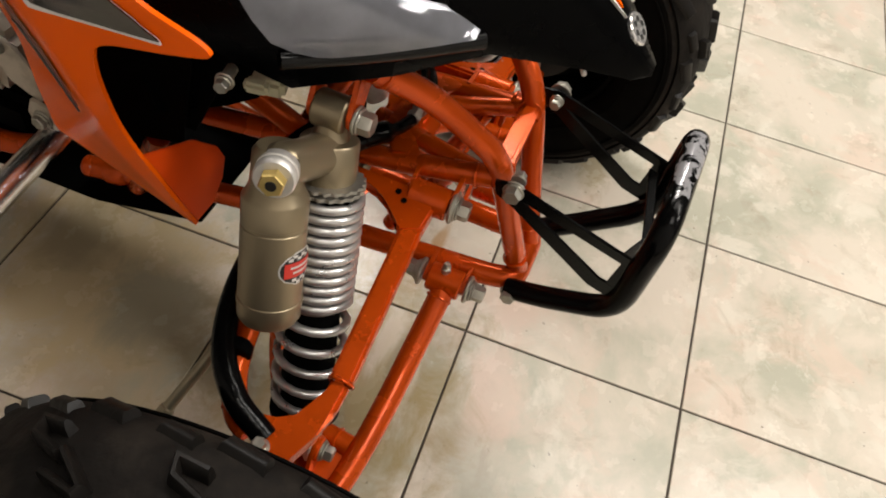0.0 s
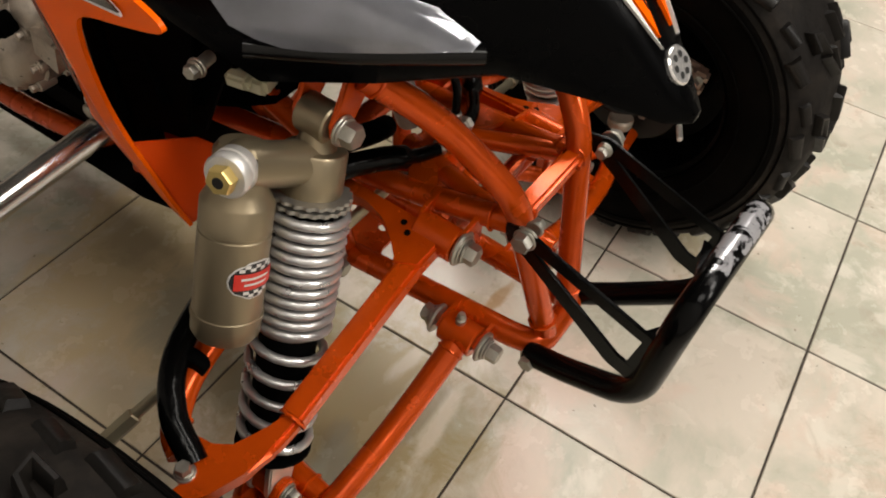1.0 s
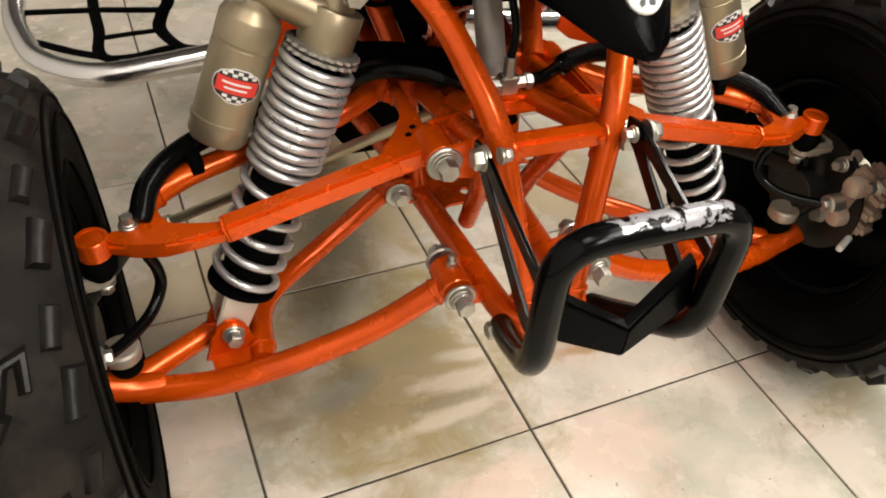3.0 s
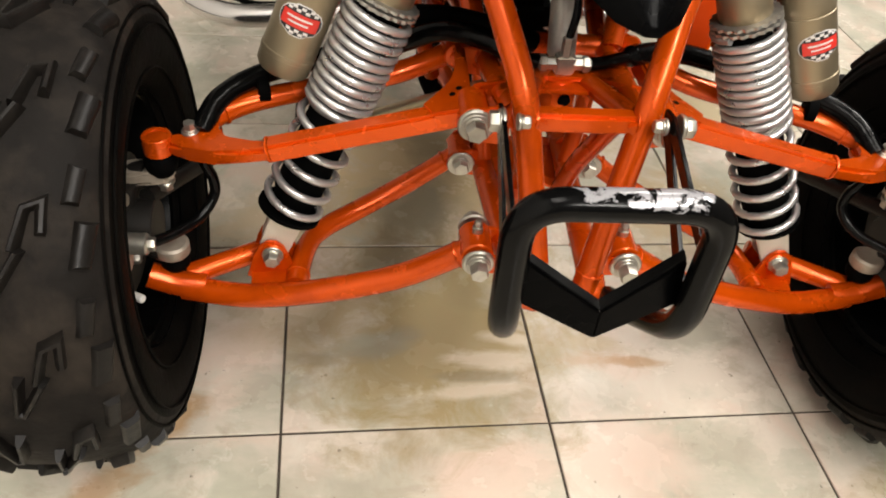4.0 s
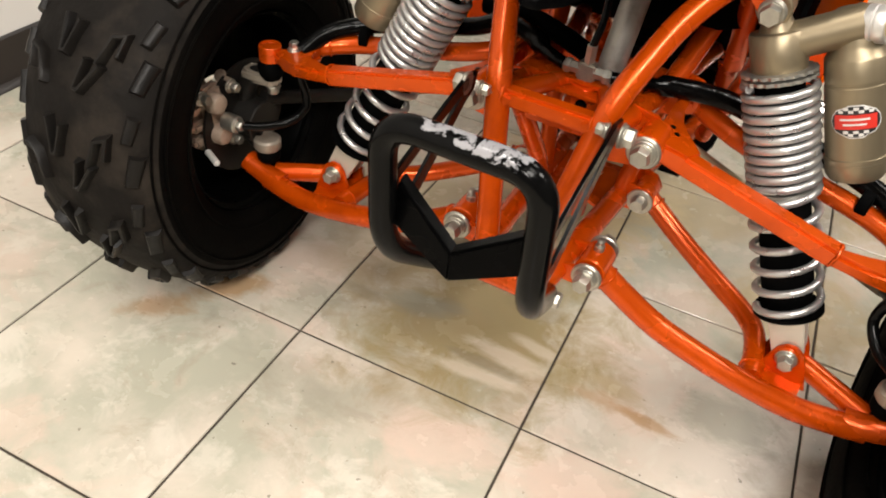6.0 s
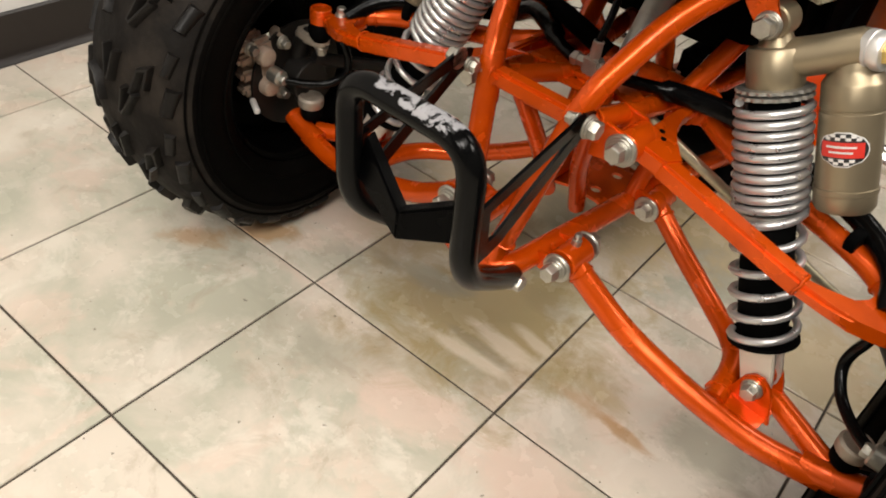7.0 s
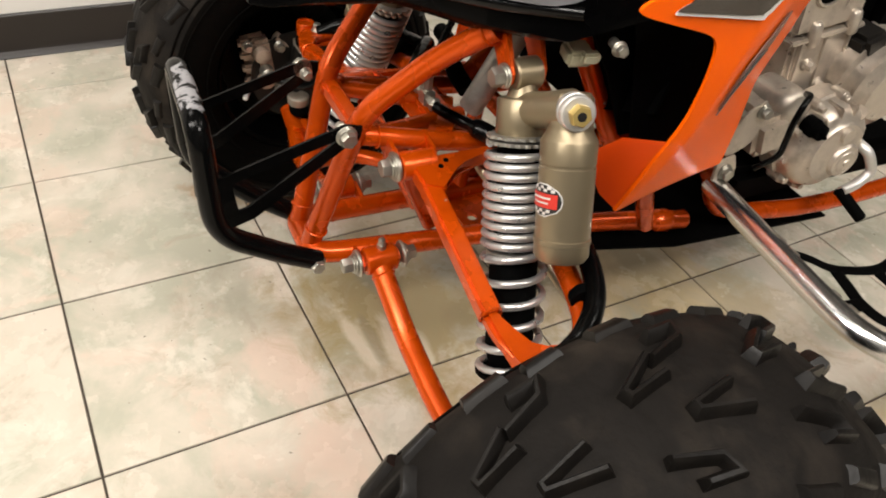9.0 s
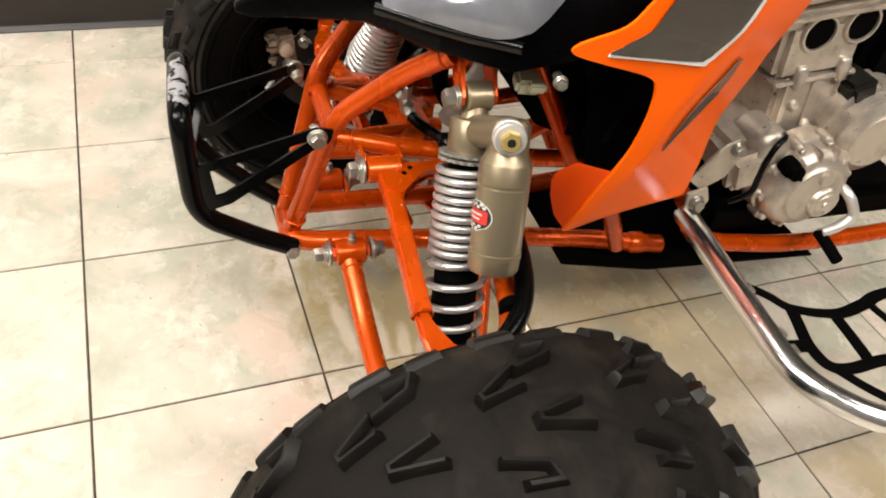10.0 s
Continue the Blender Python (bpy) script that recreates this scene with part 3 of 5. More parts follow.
rod(bm, (0.004, 0.100, 0.408), (0.004, 0.0955, 0.407), 0.0065, 16, 0.0004)
part("grease_hole", bm, MATT, boss)
bm = B()
slab(bm, [(-0.062, 0.082, 0.434), (-0.034, 0.102, 0.430), (0.034, 0.102, 0.430), (0.062, 0.082, 0.434), (0.068, 0.112, 0.432), (0.036, 0.134, 0.430), (-0.036, 0.134, 0.430), (-0.068, 0.112, 0.432)], 0.005, (0, 0, 1), 0.001)
part("stem_bridge", bm, ORANGE, frame_ob)
# steering stem and brake tee
bm = B()
lathe(bm, (0.010, 0.163, 0.420), (0.012, 0.275, 0.630), [(0, 0.012), (0.02, 0.0152), (0.30, 0.0155), (1, 0.0155)], 20)
part("steering_stem", bm, STEM, quad, "bare metal steering stem")
bm = B()
rod(bm, (-0.027, 0.109, 0.443), (0.027, 0.109, 0.443), 0.0065, 6, 0.001)
rod(bm, (0, 0.109, 0.428), (0, 0.109, 0.472), 0.0062, 6, 0.001)
block(bm, (0, 0.109, 0.443), (0.02, 0.014, 0.02), 0.002)
for s in (1, -1):
    rod(bm, (s * 0.018, 0.109, 0.443), (s * 0.025, 0.109, 0.443), 0.0085, 6, 0.001)
tee = part("brake_tee", bm, ZINC, quad, "zinc brake line splitter")
tube_part("brake_line", [(0, 0.109, 0.47), (0.004, 0.115, 0.50), (0.0, 0.14, 0.55), (0.01, 0.18, 0.62)], 0.0042, HOSE, tee, soft=True)


def weld(at, along, r, parent, bead=0.0017):
    """A bead of weld round a tube where it meets the next part."""
    at, d = V(at), V(along).normalized()
    u = d.orthogonal().normalized()
    v = d.cross(u)
    n = 28
    rnd = random.Random(int(abs(at.x * 7919 + at.y * 104729 + at.z * 1299709)))
    ring = [at + (u * math.cos(w) + v * math.sin(w)) * r + d * rnd.uniform(-0.0007, 0.0007) for w in (2 * math.pi * k / n for k in range(n))]
    bm = B()
    sweep(bm, ring, [bead * rnd.uniform(0.75, 1.2) for _ in range(n)], 6, closed=True)
    part("weld", bm, ORANGE, parent)


def arms(s):
    """Upper and lower suspension arm, hoses and tie rod of one side."""
    # upper arm
    bm = B()
    beam(bm, (s * 0.098, 0.061, 0.4125), (s * 0.291, 0.056, 0.3645), 0.0215, 0.0205, (0, 0, 1), 0.0032)
    up = part("upper_arm", bm, ORANGE, quad, "orange upper suspension arm", 50)
    bm = B()
    slab(bm, mir(s, [(x, y, 0.4165 - 0.25 * (x - 0.092)) for x, y in ((0.092, 0.046), (0.132, 0.0490), (0.142, 0.0710), (0.126, 0.0790), (0.114, 0.0930), (0.106, 0.1080), (0.104, 0.1300), (0.104, 0.1800), (0.092, 0.1800))]), 0.020, (s * 0.24, 0, 0.97), 0.003)
    gus = part("pivot_gusset", bm, ORANGE, up)
    for x, y in ((0.110, 0.078), (0.103, 0.087)):
        bm = B()
        rod(bm, (s * x, y, 0.4155 - 0.25 * (x - 0.092)), (s * (x + 0.0026), y, 0.4267 - 0.25 * (x - 0.092)), 0.0032, 12, 0.0002)
        part("drain_hole", bm, MATT, gus)
    # forged fork that takes the ball joint and the rear leg
    plan = [(0.287, 0.0465), (0.318, 0.0475), (0.345, 0.0545), (0.372, 0.0660), (0.392, 0.0750), (0.402, 0.0840), (0.396, 0.0960), (0.384, 0.0910), (0.370, 0.0830), (0.361, 0.0830), (0.357, 0.0930), (0.361, 0.1120), (0.360, 0.1300),
            (0.347, 0.1255), (0.349, 0.1080), (0.346, 0.0900), (0.336, 0.0745), (0.320, 0.0665), (0.304, 0.0645), (0.287, 0.0650)]
    bm = B()
    slab(bm, mir(s, [(x, y, 0.3640 - 0.172 * (x - 0.287)) for x, y in plan]), 0.0165, (s * 0.172, 0, 1), 0.0045)
    part("forged_end", bm, ORANGE, up, "", 50)
    bm = B()
    sweep(bm, smooth_way(mir(s, [(0.362, 0.108, 0.352), (0.350, 0.128, 0.356), (0.312, 0.150, 0.362), (0.242, 0.163, 0.374), (0.165, 0.168, 0.391), (0.099, 0.195, 0.408)])), 0.0118, 14)
    part("rear_leg", bm, ORANGE, up)
    bm = B()
    lathe(bm, (s * 0.404, 0.084, 0.338), (s * 0.404, 0.084, 0.3590), [(0, 0.0135), (0.05, 0.0148), (0.95, 0.0148), (1, 0.0138), (1, 0.0108), (0.93, 0.0104)], 28)
    boss = part("ball_joint_boss", bm, ORANGE, up, "", 28)
    bm = B()
    lathe(bm, (s * 0.404, 0.084, 0.3568), (s * 0.404, 0.084, 0.3582), [(0, 0.0100), (0.6, 0.0098), (1, 0.0084)], 20)
    part("cap", bm, ORANGE, boss)
    bm = B()
    lathe(bm, (s * 0.404, 0.084, 0.312), (s * 0.404, 0.084, 0.338), [(0, 0.011), (0.3, 0.016), (0.7, 0.0175), (1, 0.014)], 20)
    part("rubber_boot", bm, MATT, up)
    bm = B()
    rod(bm, (s * 0.093, 0.036, 0.416), (s * 0.093, 0.078, 0.416), 0.0165, 20)
    part("pivot_sleeve", bm, ORANGE, up)
    bm = B()
    rod(bm, (s * 0.099, 0.175, 0.410), (s * 0.099, 0.215, 0.410), 0.015, 20)
    part("pivot_sleeve", bm, ORANGE, up)
    bm = B()
    rod(bm, (s * 0.093, 0.029, 0.417), (s * 0.093, 0.034, 0.417), 0.0175, 24)
    part("washer", bm, ZINC, up, "wide zinc washer")
    bm = B()
    bolt(bm, (s * 0.093, 0.030, 0.417), (0, -1, 0), 0.0105, 0.010, 0.014)
    part("pivot_bolt", bm, ZINC, up)
    # lower arm
    low = [(0.079, 0.024, 0.270), (0.150, 0.0300, 0.223), (0.21, 0.0330, 0.200), (0.27, 0.0375, 0.183), (0.33, 0.046, 0.170), (0.398, 0.060, 0.167)]
    bm = B()
    sweep(bm, smooth_way(mir(s, low)), 0.0140, 16)
    lo = part("lower_arm", bm, ORANGE, quad, "orange curved lower suspension arm")
    bm = B()
    sweep(bm, smooth_way(mir(s, [(0.080, 0.217, 0.256), (0.14, 0.200, 0.221), (0.20, 0.176, 0.196), (0.245, 0.145, 0.188), (0.264, 0.112, 0.186), (0.272, 0.050, 0.184)])), 0.0125, 14)
    part("rear_leg", bm, ORANGE, lo)
    bm = B()
    sweep(bm, mir(s, [(0.285, 0.125, 0.184), (0.396, 0.074, 0.174)]), 0.0130, 14)
    part("rear_stub", bm, ORANGE, lo)
    bm = B()
    sweep(bm, smooth_way(mir(s, [(0.374, 0.060, 0.170), (0.405, 0.060, 0.175), (0.434, 0.060, 0.187)])), 0.0150, 16)
    part("ball_joint_housing", bm, ORANGE, lo)
    bm = B()
    rod(bm, (s * 0.078, 0.006, 0.272), (s * 0.078, 0.046, 0.272), 0.0175, 20)
    part("pivot_sleeve", bm, ORANGE, lo)
    bm = B()
    rod(bm, (s * 0.080, 0.199, 0.256), (s * 0.080, 0.237, 0.256), 0.0155, 20)
    part("pivot_sleeve", bm, ORANGE, lo)
    for y, nrm in ((0.0005, -1), (0.0535, 1)):
        bm = B()
        rod(bm, (s * 0.078, y, 0.272), (s * 0.078, y + 0.005 * nrm, 0.272), 0.0170, 24)
        part("washer", bm, ZINC, lo, "wide zinc washer")
        bm = B()
        bolt(bm, (s * 0.078, y + 0.005 * nrm, 0.272), (0, nrm, 0), 0.010, 0.012 if nrm < 0 else 0.009, 0.013)
        part("pivot_bolt", bm, ZINC, lo)
    bm = B()
    bolt(bm, (s * 0.080, 0.193, 0.256), (0, -1, 0), 0.0095, 0.009, 0.017)
    part("pivot_bolt", bm, ZINC, lo)
    bm = B()
    lathe(bm, (s * 0.078, 0.028, 0.288), (s * 0.078, 0.028, 0.304), [(0, 0.0055), (0.45, 0.0055), (0.5, 0.003), (0.8, 0.0045), (1, 0.003)], 12)
    part("grease_nipple", bm, ZINC, lo)
    for y in (0.077, 0.111):
        bm = B()
        slab(bm, mir(s, [(0.272, y, 0.176), (0.330, y, 0.172), (0.319, y, 0.206), (0.313, y, 0.219), (0.303, y, 0.2265), (0.293, y, 0.2255), (0.285, y, 0.217), (0.281, y, 0.204)]), 0.005, (0, 1, 0), 0.001)
        part("shock_bracket", bm, ORANGE, lo)
    bm = B()
    slab(bm, mir(s, [(0.262, 0.044, 0.184), (0.322, 0.050, 0.174), (0.326, 0.090, 0.178), (0.288, 0.122, 0.184), (0.262, 0.100, 0.186)]), 0.005, None, 0.001)
    part("web_plate", bm, ORANGE, lo)
    for at, along, r, arm in (((0.112, 0.0607, 0.409), (0.97, -0.02, -0.24), 0.0112, up), ((0.112, 0.190, 0.405), (0.9, -0.3, -0.2), 0.0118, up), ((0.345, 0.131, 0.357), (-0.7, 0.6, 0.1), 0.0118, up), ((0.290, 0.056, 0.365), (0.97, 0.0, -0.24), 0.0116, up),
                              ((0.095, 0.0255, 0.2585), (0.83, 0.08, -0.55), 0.0140, lo), ((0.098, 0.212, 0.246), (0.85, -0.25, -0.5), 0.0125, lo), ((0.270, 0.066, 0.185), (0.1, -1, 0), 0.0125, lo)):
        weld((s * at[0], at[1], at[2]), (s * along[0], along[1], along[2]), r, arm)
    # brake hose over the upper arm
    dip = [(0.045, 0.116, 0.4425), (0.075, 0.137, 0.439), (0.105, 0.157, 0.434), (0.135, 0.171, 0.428)] if s > 0 else [(0.050, 0.116, 0.447), (0.080, 0.136, 0.452), (0.12, 0.162, 0.446)]
    hose = tube_part("brake_hose", [(0.026, 0.109, 0.443)] + dip + [ (0.170, 0.180, 0.418), (0.250, 0.180, 0.397), (0.310, 0.162, 0.385), (0.347, 0.129, 0.375), (0.362, 0.092, 0.358)], [0.0068] * (12 if s > 0 else 8) + [0.0112] * (43 if s > 0 else 41), HOSE, quad, s, "glossy black brake hose", soft=True)
    for p in ((0.215, 0.172, 0.392), (0.305, 0.155, 0.374)):
        bm = B()
        rod(bm, (s * (p[0] - 0.006), p[1], p[2]), (s * (p[0] + 0.006), p[1] - 0.003, p[2]), 0.0150, 16)
        part("hose_clip", bm, MATT, hose)
    bm = B()
    rod(bm, (s * 0.372, 0.0925, 0.346), (s * 0.372, 0.0925, 0.358), 0.0058, 12)
    bolt(bm, (s * 0.372, 0.0925, 0.357), (0, 0, 1), 0.0065, 0.007, 0.009)
    part("hose_bolt", bm, ZINC, hose)
    tube_part("hose_tail", [(0.362, 0.084, 0.350), (0.362, 0.088, 0.325), (0.357, 0.094, 0.300), (0.357, 0.090, 0.280), (0.370, 0.072, 0.264), (0.392, 0.046, 0.262), (0.414, 0.024, 0.266)], 0.0058, HOSE, hose, s, soft=True)
    # tie rod
    bm = B()
    rod(bm, (s * 0.030, 0.127, 0.421), (s * 0.380, 0.238, 0.225), 0.0062, 12)
    rod(bm, (s * 0.337, 0.2244, 0.249), (s * 0.380, 0.238, 0.225), 0.0090, 6)
    part("tie_rod", bm, RUSTROD, quad, "olive zinc-plated steering tie rod")


def hub(s):
    """Steering knuckle with its brake caliper."""
    bm = B()
    sweep(bm, smooth_way(mir(s, [(0.420, 0.088, 0.310), (0.440, 0.088, 0.302), (0.450, 0.086, 0.280), (0.450, 0.082, 0.250), (0.440, 0.076, 0.226), (0.414, 0.070, 0.214)])), 0.0125, 12, 1.15)
    # dark colour stands in for the wheel's shade; the eyes keep the cast alloy
    k = part("knuckle", bm, DARKSTEEL, quad, "steering knuckle coloured dark for the shade inside the wheel")
    bm = B()
    slab(bm, mir(s, [(0.398, 0.074, 0.311), (0.412, 0.074, 0.311), (0.440, 0.072, 0.309), (0.452, 0.078, 0.306), (0.452, 0.100, 0.306), (0.440, 0.104, 0.309), (0.412, 0.099, 0.311), (0.398, 0.098, 0.311), (0.391, 0.086, 0.311)]), 0.016, (0, 0, 1), 0.004)
    part("upper_eye", bm, KNUCKLE, k)
    bm = B()
    bolt(bm, (s * 0.404, 0.086, 0.302), (0, 0, -1), 0.0075, 0.007, 0.010)
    part("castle_nut", bm, ZINC, k)
    bm = B()
    lathe(bm, (s * 0.406, 0.070, 0.212), (s * 0.406, 0.070, 0.228), [(0, 0.0165), (0.15, 0.0185), (0.85, 0.0185), (1, 0.0160)], 20)
    part("lower_eye", bm, KNUCKLE, k)
    bm = B()
    sweep(bm, mir(s, [(0.430, 0.095, 0.270), (0.380, 0.232, 0.232)]), 0.010, 10)
    # darkened like the knuckle for the shade inside the wheel
    part("steering_lug", bm, DARKSTEEL, k)
    bm = B()
    lathe(bm, (s * 0.405, 0.070, 0.192), (s * 0.405, 0.070, 0.212), [(0, 0.012), (0.3, 0.016), (0.7, 0.0165), (1, 0.0135)], 18)
    part("lower_boot", bm, MATT, k)
    bm = B()
    rod(bm, (s * 0.420, 0.082, 0.2405), (s * 0.47, 0.082, 0.2405), 0.030, 24)
    # darkened like the knuckle for the shade inside the wheel
    part("axle_hub", bm, DARKSTEEL, k)
    bm = B()
    lathe(bm, (s * 0.452, 0.082, 0.2405), (s * 0.456, 0.082, 0.2405), [(0, 0.080), (1, 0.080)], 40)
    part("brake_disc", bm, DARKSTEEL, k, "dark steel brake disc")
    # caliper in front of the axle
    bm = B()
    block(bm, (s * 0.440, 0.030, 0.264), (0.018, 0.034, 0.092), 0.006, (8, 0, 0))
    block(bm, (s * 0.456, 0.022, 0.262), (0.016, 0.040, 0.104), 0.006, (8, 0, 0))
    cal = part("brake_caliper", bm, CALIPER, quad, "dusty pinkish cast two-piston front brake caliper")
    for j, dz in enumerate((0.040, 0.018, -0.006, -0.030)):
        bm = B()
        block(bm, (s * (0.450 + 0.002 * (j % 2)), 0.004 - dz * 0.12, 0.262 + dz), (0.026, 0.024, 0.017), 0.005, (8 + 6 * (j % 2), 0, s * 8))
        part("caliper_fin", bm, CALIPER, cal)
    for ear in ([(0.440, 0.048, 0.312), (0.440, 0.062, 0.300), (0.442, 0.076, 0.288)], [(0.440, 0.046, 0.216), (0.440, 0.060, 0.222), (0.442, 0.074, 0.236)]):
        bm = B()
        sweep(bm, mir(s, ear), 0.009, 10)
        part("mount_ear", bm, CALIPER, cal)
    for dz in (0.026, -0.022):
        bm = B()
        lathe(bm, (s * 0.431, 0.024 - dz * 0.1, 0.262 + dz), (s * 0.416, 0.024 - dz * 0.1, 0.262 + dz), [(0, 0.0145), (0.6, 0.0140), (0.9, 0.012), (1, 0.008)], 20)
        part("piston_housing", bm, CALIPER, cal)
    for y, z in ((0.052, 0.300), (0.050, 0.222), (-0.002, 0.305)):
        bm = B()
        bolt(bm, (s * 0.428, y, z), (-s, 0, 0), 0.007, 0.008, 0.010)
        part("caliper_bolt", bm, ZINC, cal)
    bm = B()
    rod(bm, (s * 0.394, 0.024, 0.266), (s * 0.416, 0.024, 0.266), 0.0115, 16)
    bolt(bm, (s * 0.396, 0.024, 0.266), (-s, 0, 0), 0.0075, 0.007)
    part("banjo_bolt", bm, ZINC, cal)
    bm = B()
    rod(bm, (s * 0.425, -0.004, 0.228), (s * 0.396, -0.018, 0.228), 0.0045, 12)
    part("bleed_nipple", bm, STICKER_W, cal, "white rubber bleed nipple cap")
    cal.location.x += s * 0.020


def shock(s):
    """Coil-over shock with a remote reservoir."""
    a, b = V((s * 0.155, 0.136, 0.549)), V((s * 0.298, 0.095, 0.210))
    d = (b - a)
    at = lambda t: a + d * t
    bm = B()
    lathe(bm, at(0.190), at(0.865), [(0, 0.023), (0.43, 0.023), (0.45, 0.0255), (0.9, 0.0265), (1, 0.020)], 24)
    sh = part("shock_absorber", bm, MATT, quad, "front shock absorber with a black damper body")
    bm = B()
    lathe(bm, at(0.062), at(0.165), [(0, 0.020), (0.02, 0.0245), (0.06, 0.0258), (0.92, 0.0262), (1, 0.025)], 32)
    body = part("shock_body", bm, GOLD, sh, "bronze anodised shock body")
    bm = B()
    rod(bm, a + V((0, -0.0145, 0)), a + V((0, 0.0145, 0)), 0.0165, 24)
    sweep(bm, [at(0.0), at(0.03), at(0.075)], [0.0125, 0.0130, 0.0185], 18)
    part("top_eye", bm, GOLD, body)
    bm = B()
    bolt(bm, (a.x, 0.1150, a.z), (0, -1, 0), 0.0105, 0.011, 0.013)
    part("top_bolt", bm, ZINC, body)
    # notched preload rings
    axis = d.normalized()
    side = axis.orthogonal().normalized()
    top = axis.cross(side)
    for t0, t1 in ((0.161, 0.173), (0.176, 0.189)):
        bm = B()
        n = 88
        rings = []
        for t, ra, rb in ((t0, 0.029, 0.028), (t0 + 0.002, 0.0350, 0.0330), (t1 - 0.002, 0.0350, 0.0330), (t1, 0.029, 0.028)):
            rings.append([bm.verts.new(at(t) + (side * math.cos(w) + top * math.sin(w)) * (ra if k % 4 < 2 else rb)) for k, w in ((k, 2 * math.pi * k / n + t0 * 9) for k in range(n))])
        for p, q in zip(rings, rings[1:]):
            for k in range(n):
                bm.faces.new((p[k], p[(k + 1) % n], q[(k + 1) % n], q[k]))
        bm.faces.new(rings[0][::-1])
        bm.faces.new(rings[-1])
        part("preload_ring", bm, CASTNUT, sh, "notched zinc preload ring")
    # spring: close coils above, open coils below
    pts, turns_a, turns_b = [], 10.6, 5.6
    steps = 18
    na, nb = int(turns_a * steps), int(turns_b * steps)
    for k in range(na + nb + 1):
        if k <= na:
            t, w = 0.195 + (0.487 - 0.195) * k / na, 2 * math.pi * k / steps
            rad = 0.0325
        else:
            u = (k - na) / nb
            t = 0.487 + (0.862 - 0.487) * (u ** 0.97)
            w, rad = 2 * math.pi * k / steps, 0.0325
        pts.append(at(t) + (side * math.cos(w) * s + top * math.sin(w)) * rad)
    bm = B()
    sweep(bm, pts, 0.0043, 8, up=axis)
    part("coil_spring", bm, SPRING, sh, "silver painted coil spring", 60)
    bm = B()
    lathe(bm, at(0.485), at(0.512), [(0, 0.027), (0.15, 0.030), (0.85, 0.030), (1, 0.027)], 24)
    part("spring_spacer", bm, CASTNUT, sh)
    bm = B()
    lathe(bm, at(0.862), at(0.885), [(0, 0.036), (0.5, 0.036), (0.7, 0.030), (1, 0.020)], 24)
    part("spring_seat", bm, MATT, sh)
    # clevis
    across = axis.cross(V((0, 1, 0))).normalized()
    for y in (-0.0125, 0.0125):
        c0, c1 = at(0.875) + V((0, y, 0)), at(1.0) + V((0, y, 0))
        q = [c0 - across * 0.019, c0 + across * 0.019, c1 + across * 0.0165, c1 + across * 0.011 + axis * 0.013, c1 - across * 0.011 + axis * 0.013, c1 - across * 0.0165]
        bm = B()
        slab(bm, q, 0.008, (0, 1, 0), 0.0015)
        part("clevis", bm, CLEVIS, sh, "bare aluminium clevis plate")
    bm = B()
    rod(bm, b + V((0, -0.024, 0)), b + V((0, 0.024, 0)), 0.0135, 20)
    part("lower_bush", bm, ORANGE, sh)
    bm = B()
    bolt(bm, (b.x, b.y - 0.023, b.z), (0, -1, 0), 0.009, 0.009, 0.012)
    part("lower_bolt", bm, ZINC, sh)
    # reservoir
    r0, r1 = V((s * 0.232, 0.146, 0.532)), V((s * 0.2815, 0.132, 0.412))
    ax = (r1 - r0).normalized()
    bm = B()
    lathe(bm, r0, r1, [(-0.24, 0.0170), (-0.20, 0.0205), (0.0, 0.0215), (0.03, 0.0225), (0.085, 0.0265), (0.10, 0.0275), (0.26, 0.0275), (0.265, 0.0268), (0.285, 0.0268), (0.29, 0.0275), (0.82, 0.0275), (0.825, 0.0285), (0.86, 0.0285), (0.865, 0.0275), (0.96, 0.0275), (1.0, 0.0245)], 32)
    res = part("reservoir", bm, GOLD, sh, "bronze anodised gas reservoir cylinder")
    c0, c1 = V((s * 0.234, 0.142, 0.552)), V((s * 0.251, 0.137, 0.557))
    dd = (c1 - c0).normalized()
    root = at(0.098)
    bm = B()
    sweep(bm, [root, root + (c0 - root) * 0.3, root + (c0 - root) * 0.55, c0 - dd * 0.003, c0], [0.0190, 0.0180, 0.0178, 0.0185, 0.0172], 24)
    part("bridge", bm, GOLD, res)
    bm = B()
    lathe(bm, c0, c1, [(-0.15, 0.0168), (0.05, 0.0172), (0.38, 0.0172), (0.42, 0.0160), (0.50, 0.0160), (0.54, 0.0170), (0.9, 0.0170), (1, 0.0155)], 32)
    part("adjuster_ring", bm, SATIN, res, "satin aluminium adjuster collar")
    bm = B()
    lathe(bm, c1, c1 + dd * 0.009, [(0, 0.0108), (0.8, 0.0108), (1, 0.0095)], 6)
    hexn = part("adjuster_nut", bm, YELLOW, res, "yellow anodised hex adjuster")
    bm = B()
    rod(bm, c1 + dd * 0.007, c1 + dd * 0.0096, 0.0045, 14, 0.0005)
    part("adjuster_screw", bm, DARKSTEEL, hexn)
    # sticker wrapped on the reservoir, facing forward
    face = (V((s * 0.10, -1, 0)) - ax * V((s * 0.10, -1, 0)).dot(ax)).normalized()
    lat = ax.cross(face)
    mid = r0 + (r1 - r0) * 0.52

    def patch(name, x0, x1, y0, y1, lift, mat, oval=False):
        bm = B()
        nx, ny = 14, 6
        grid = []
        for j in range(ny + 1):
            v = j / ny
            row = []
            for i in range(nx + 1):
                u = i / nx
                yy = y0 + (y1 - y0) * v
                xx = x0 + (x1 - x0) * u
                if oval:
                    hw = math.sqrt(max(0.0, 1 - (2 * v - 1) ** 2 * 0.94))
                    xx = (x0 + x1) / 2 + (xx - (x0 + x1) / 2) * hw
                w = xx / 0.0275
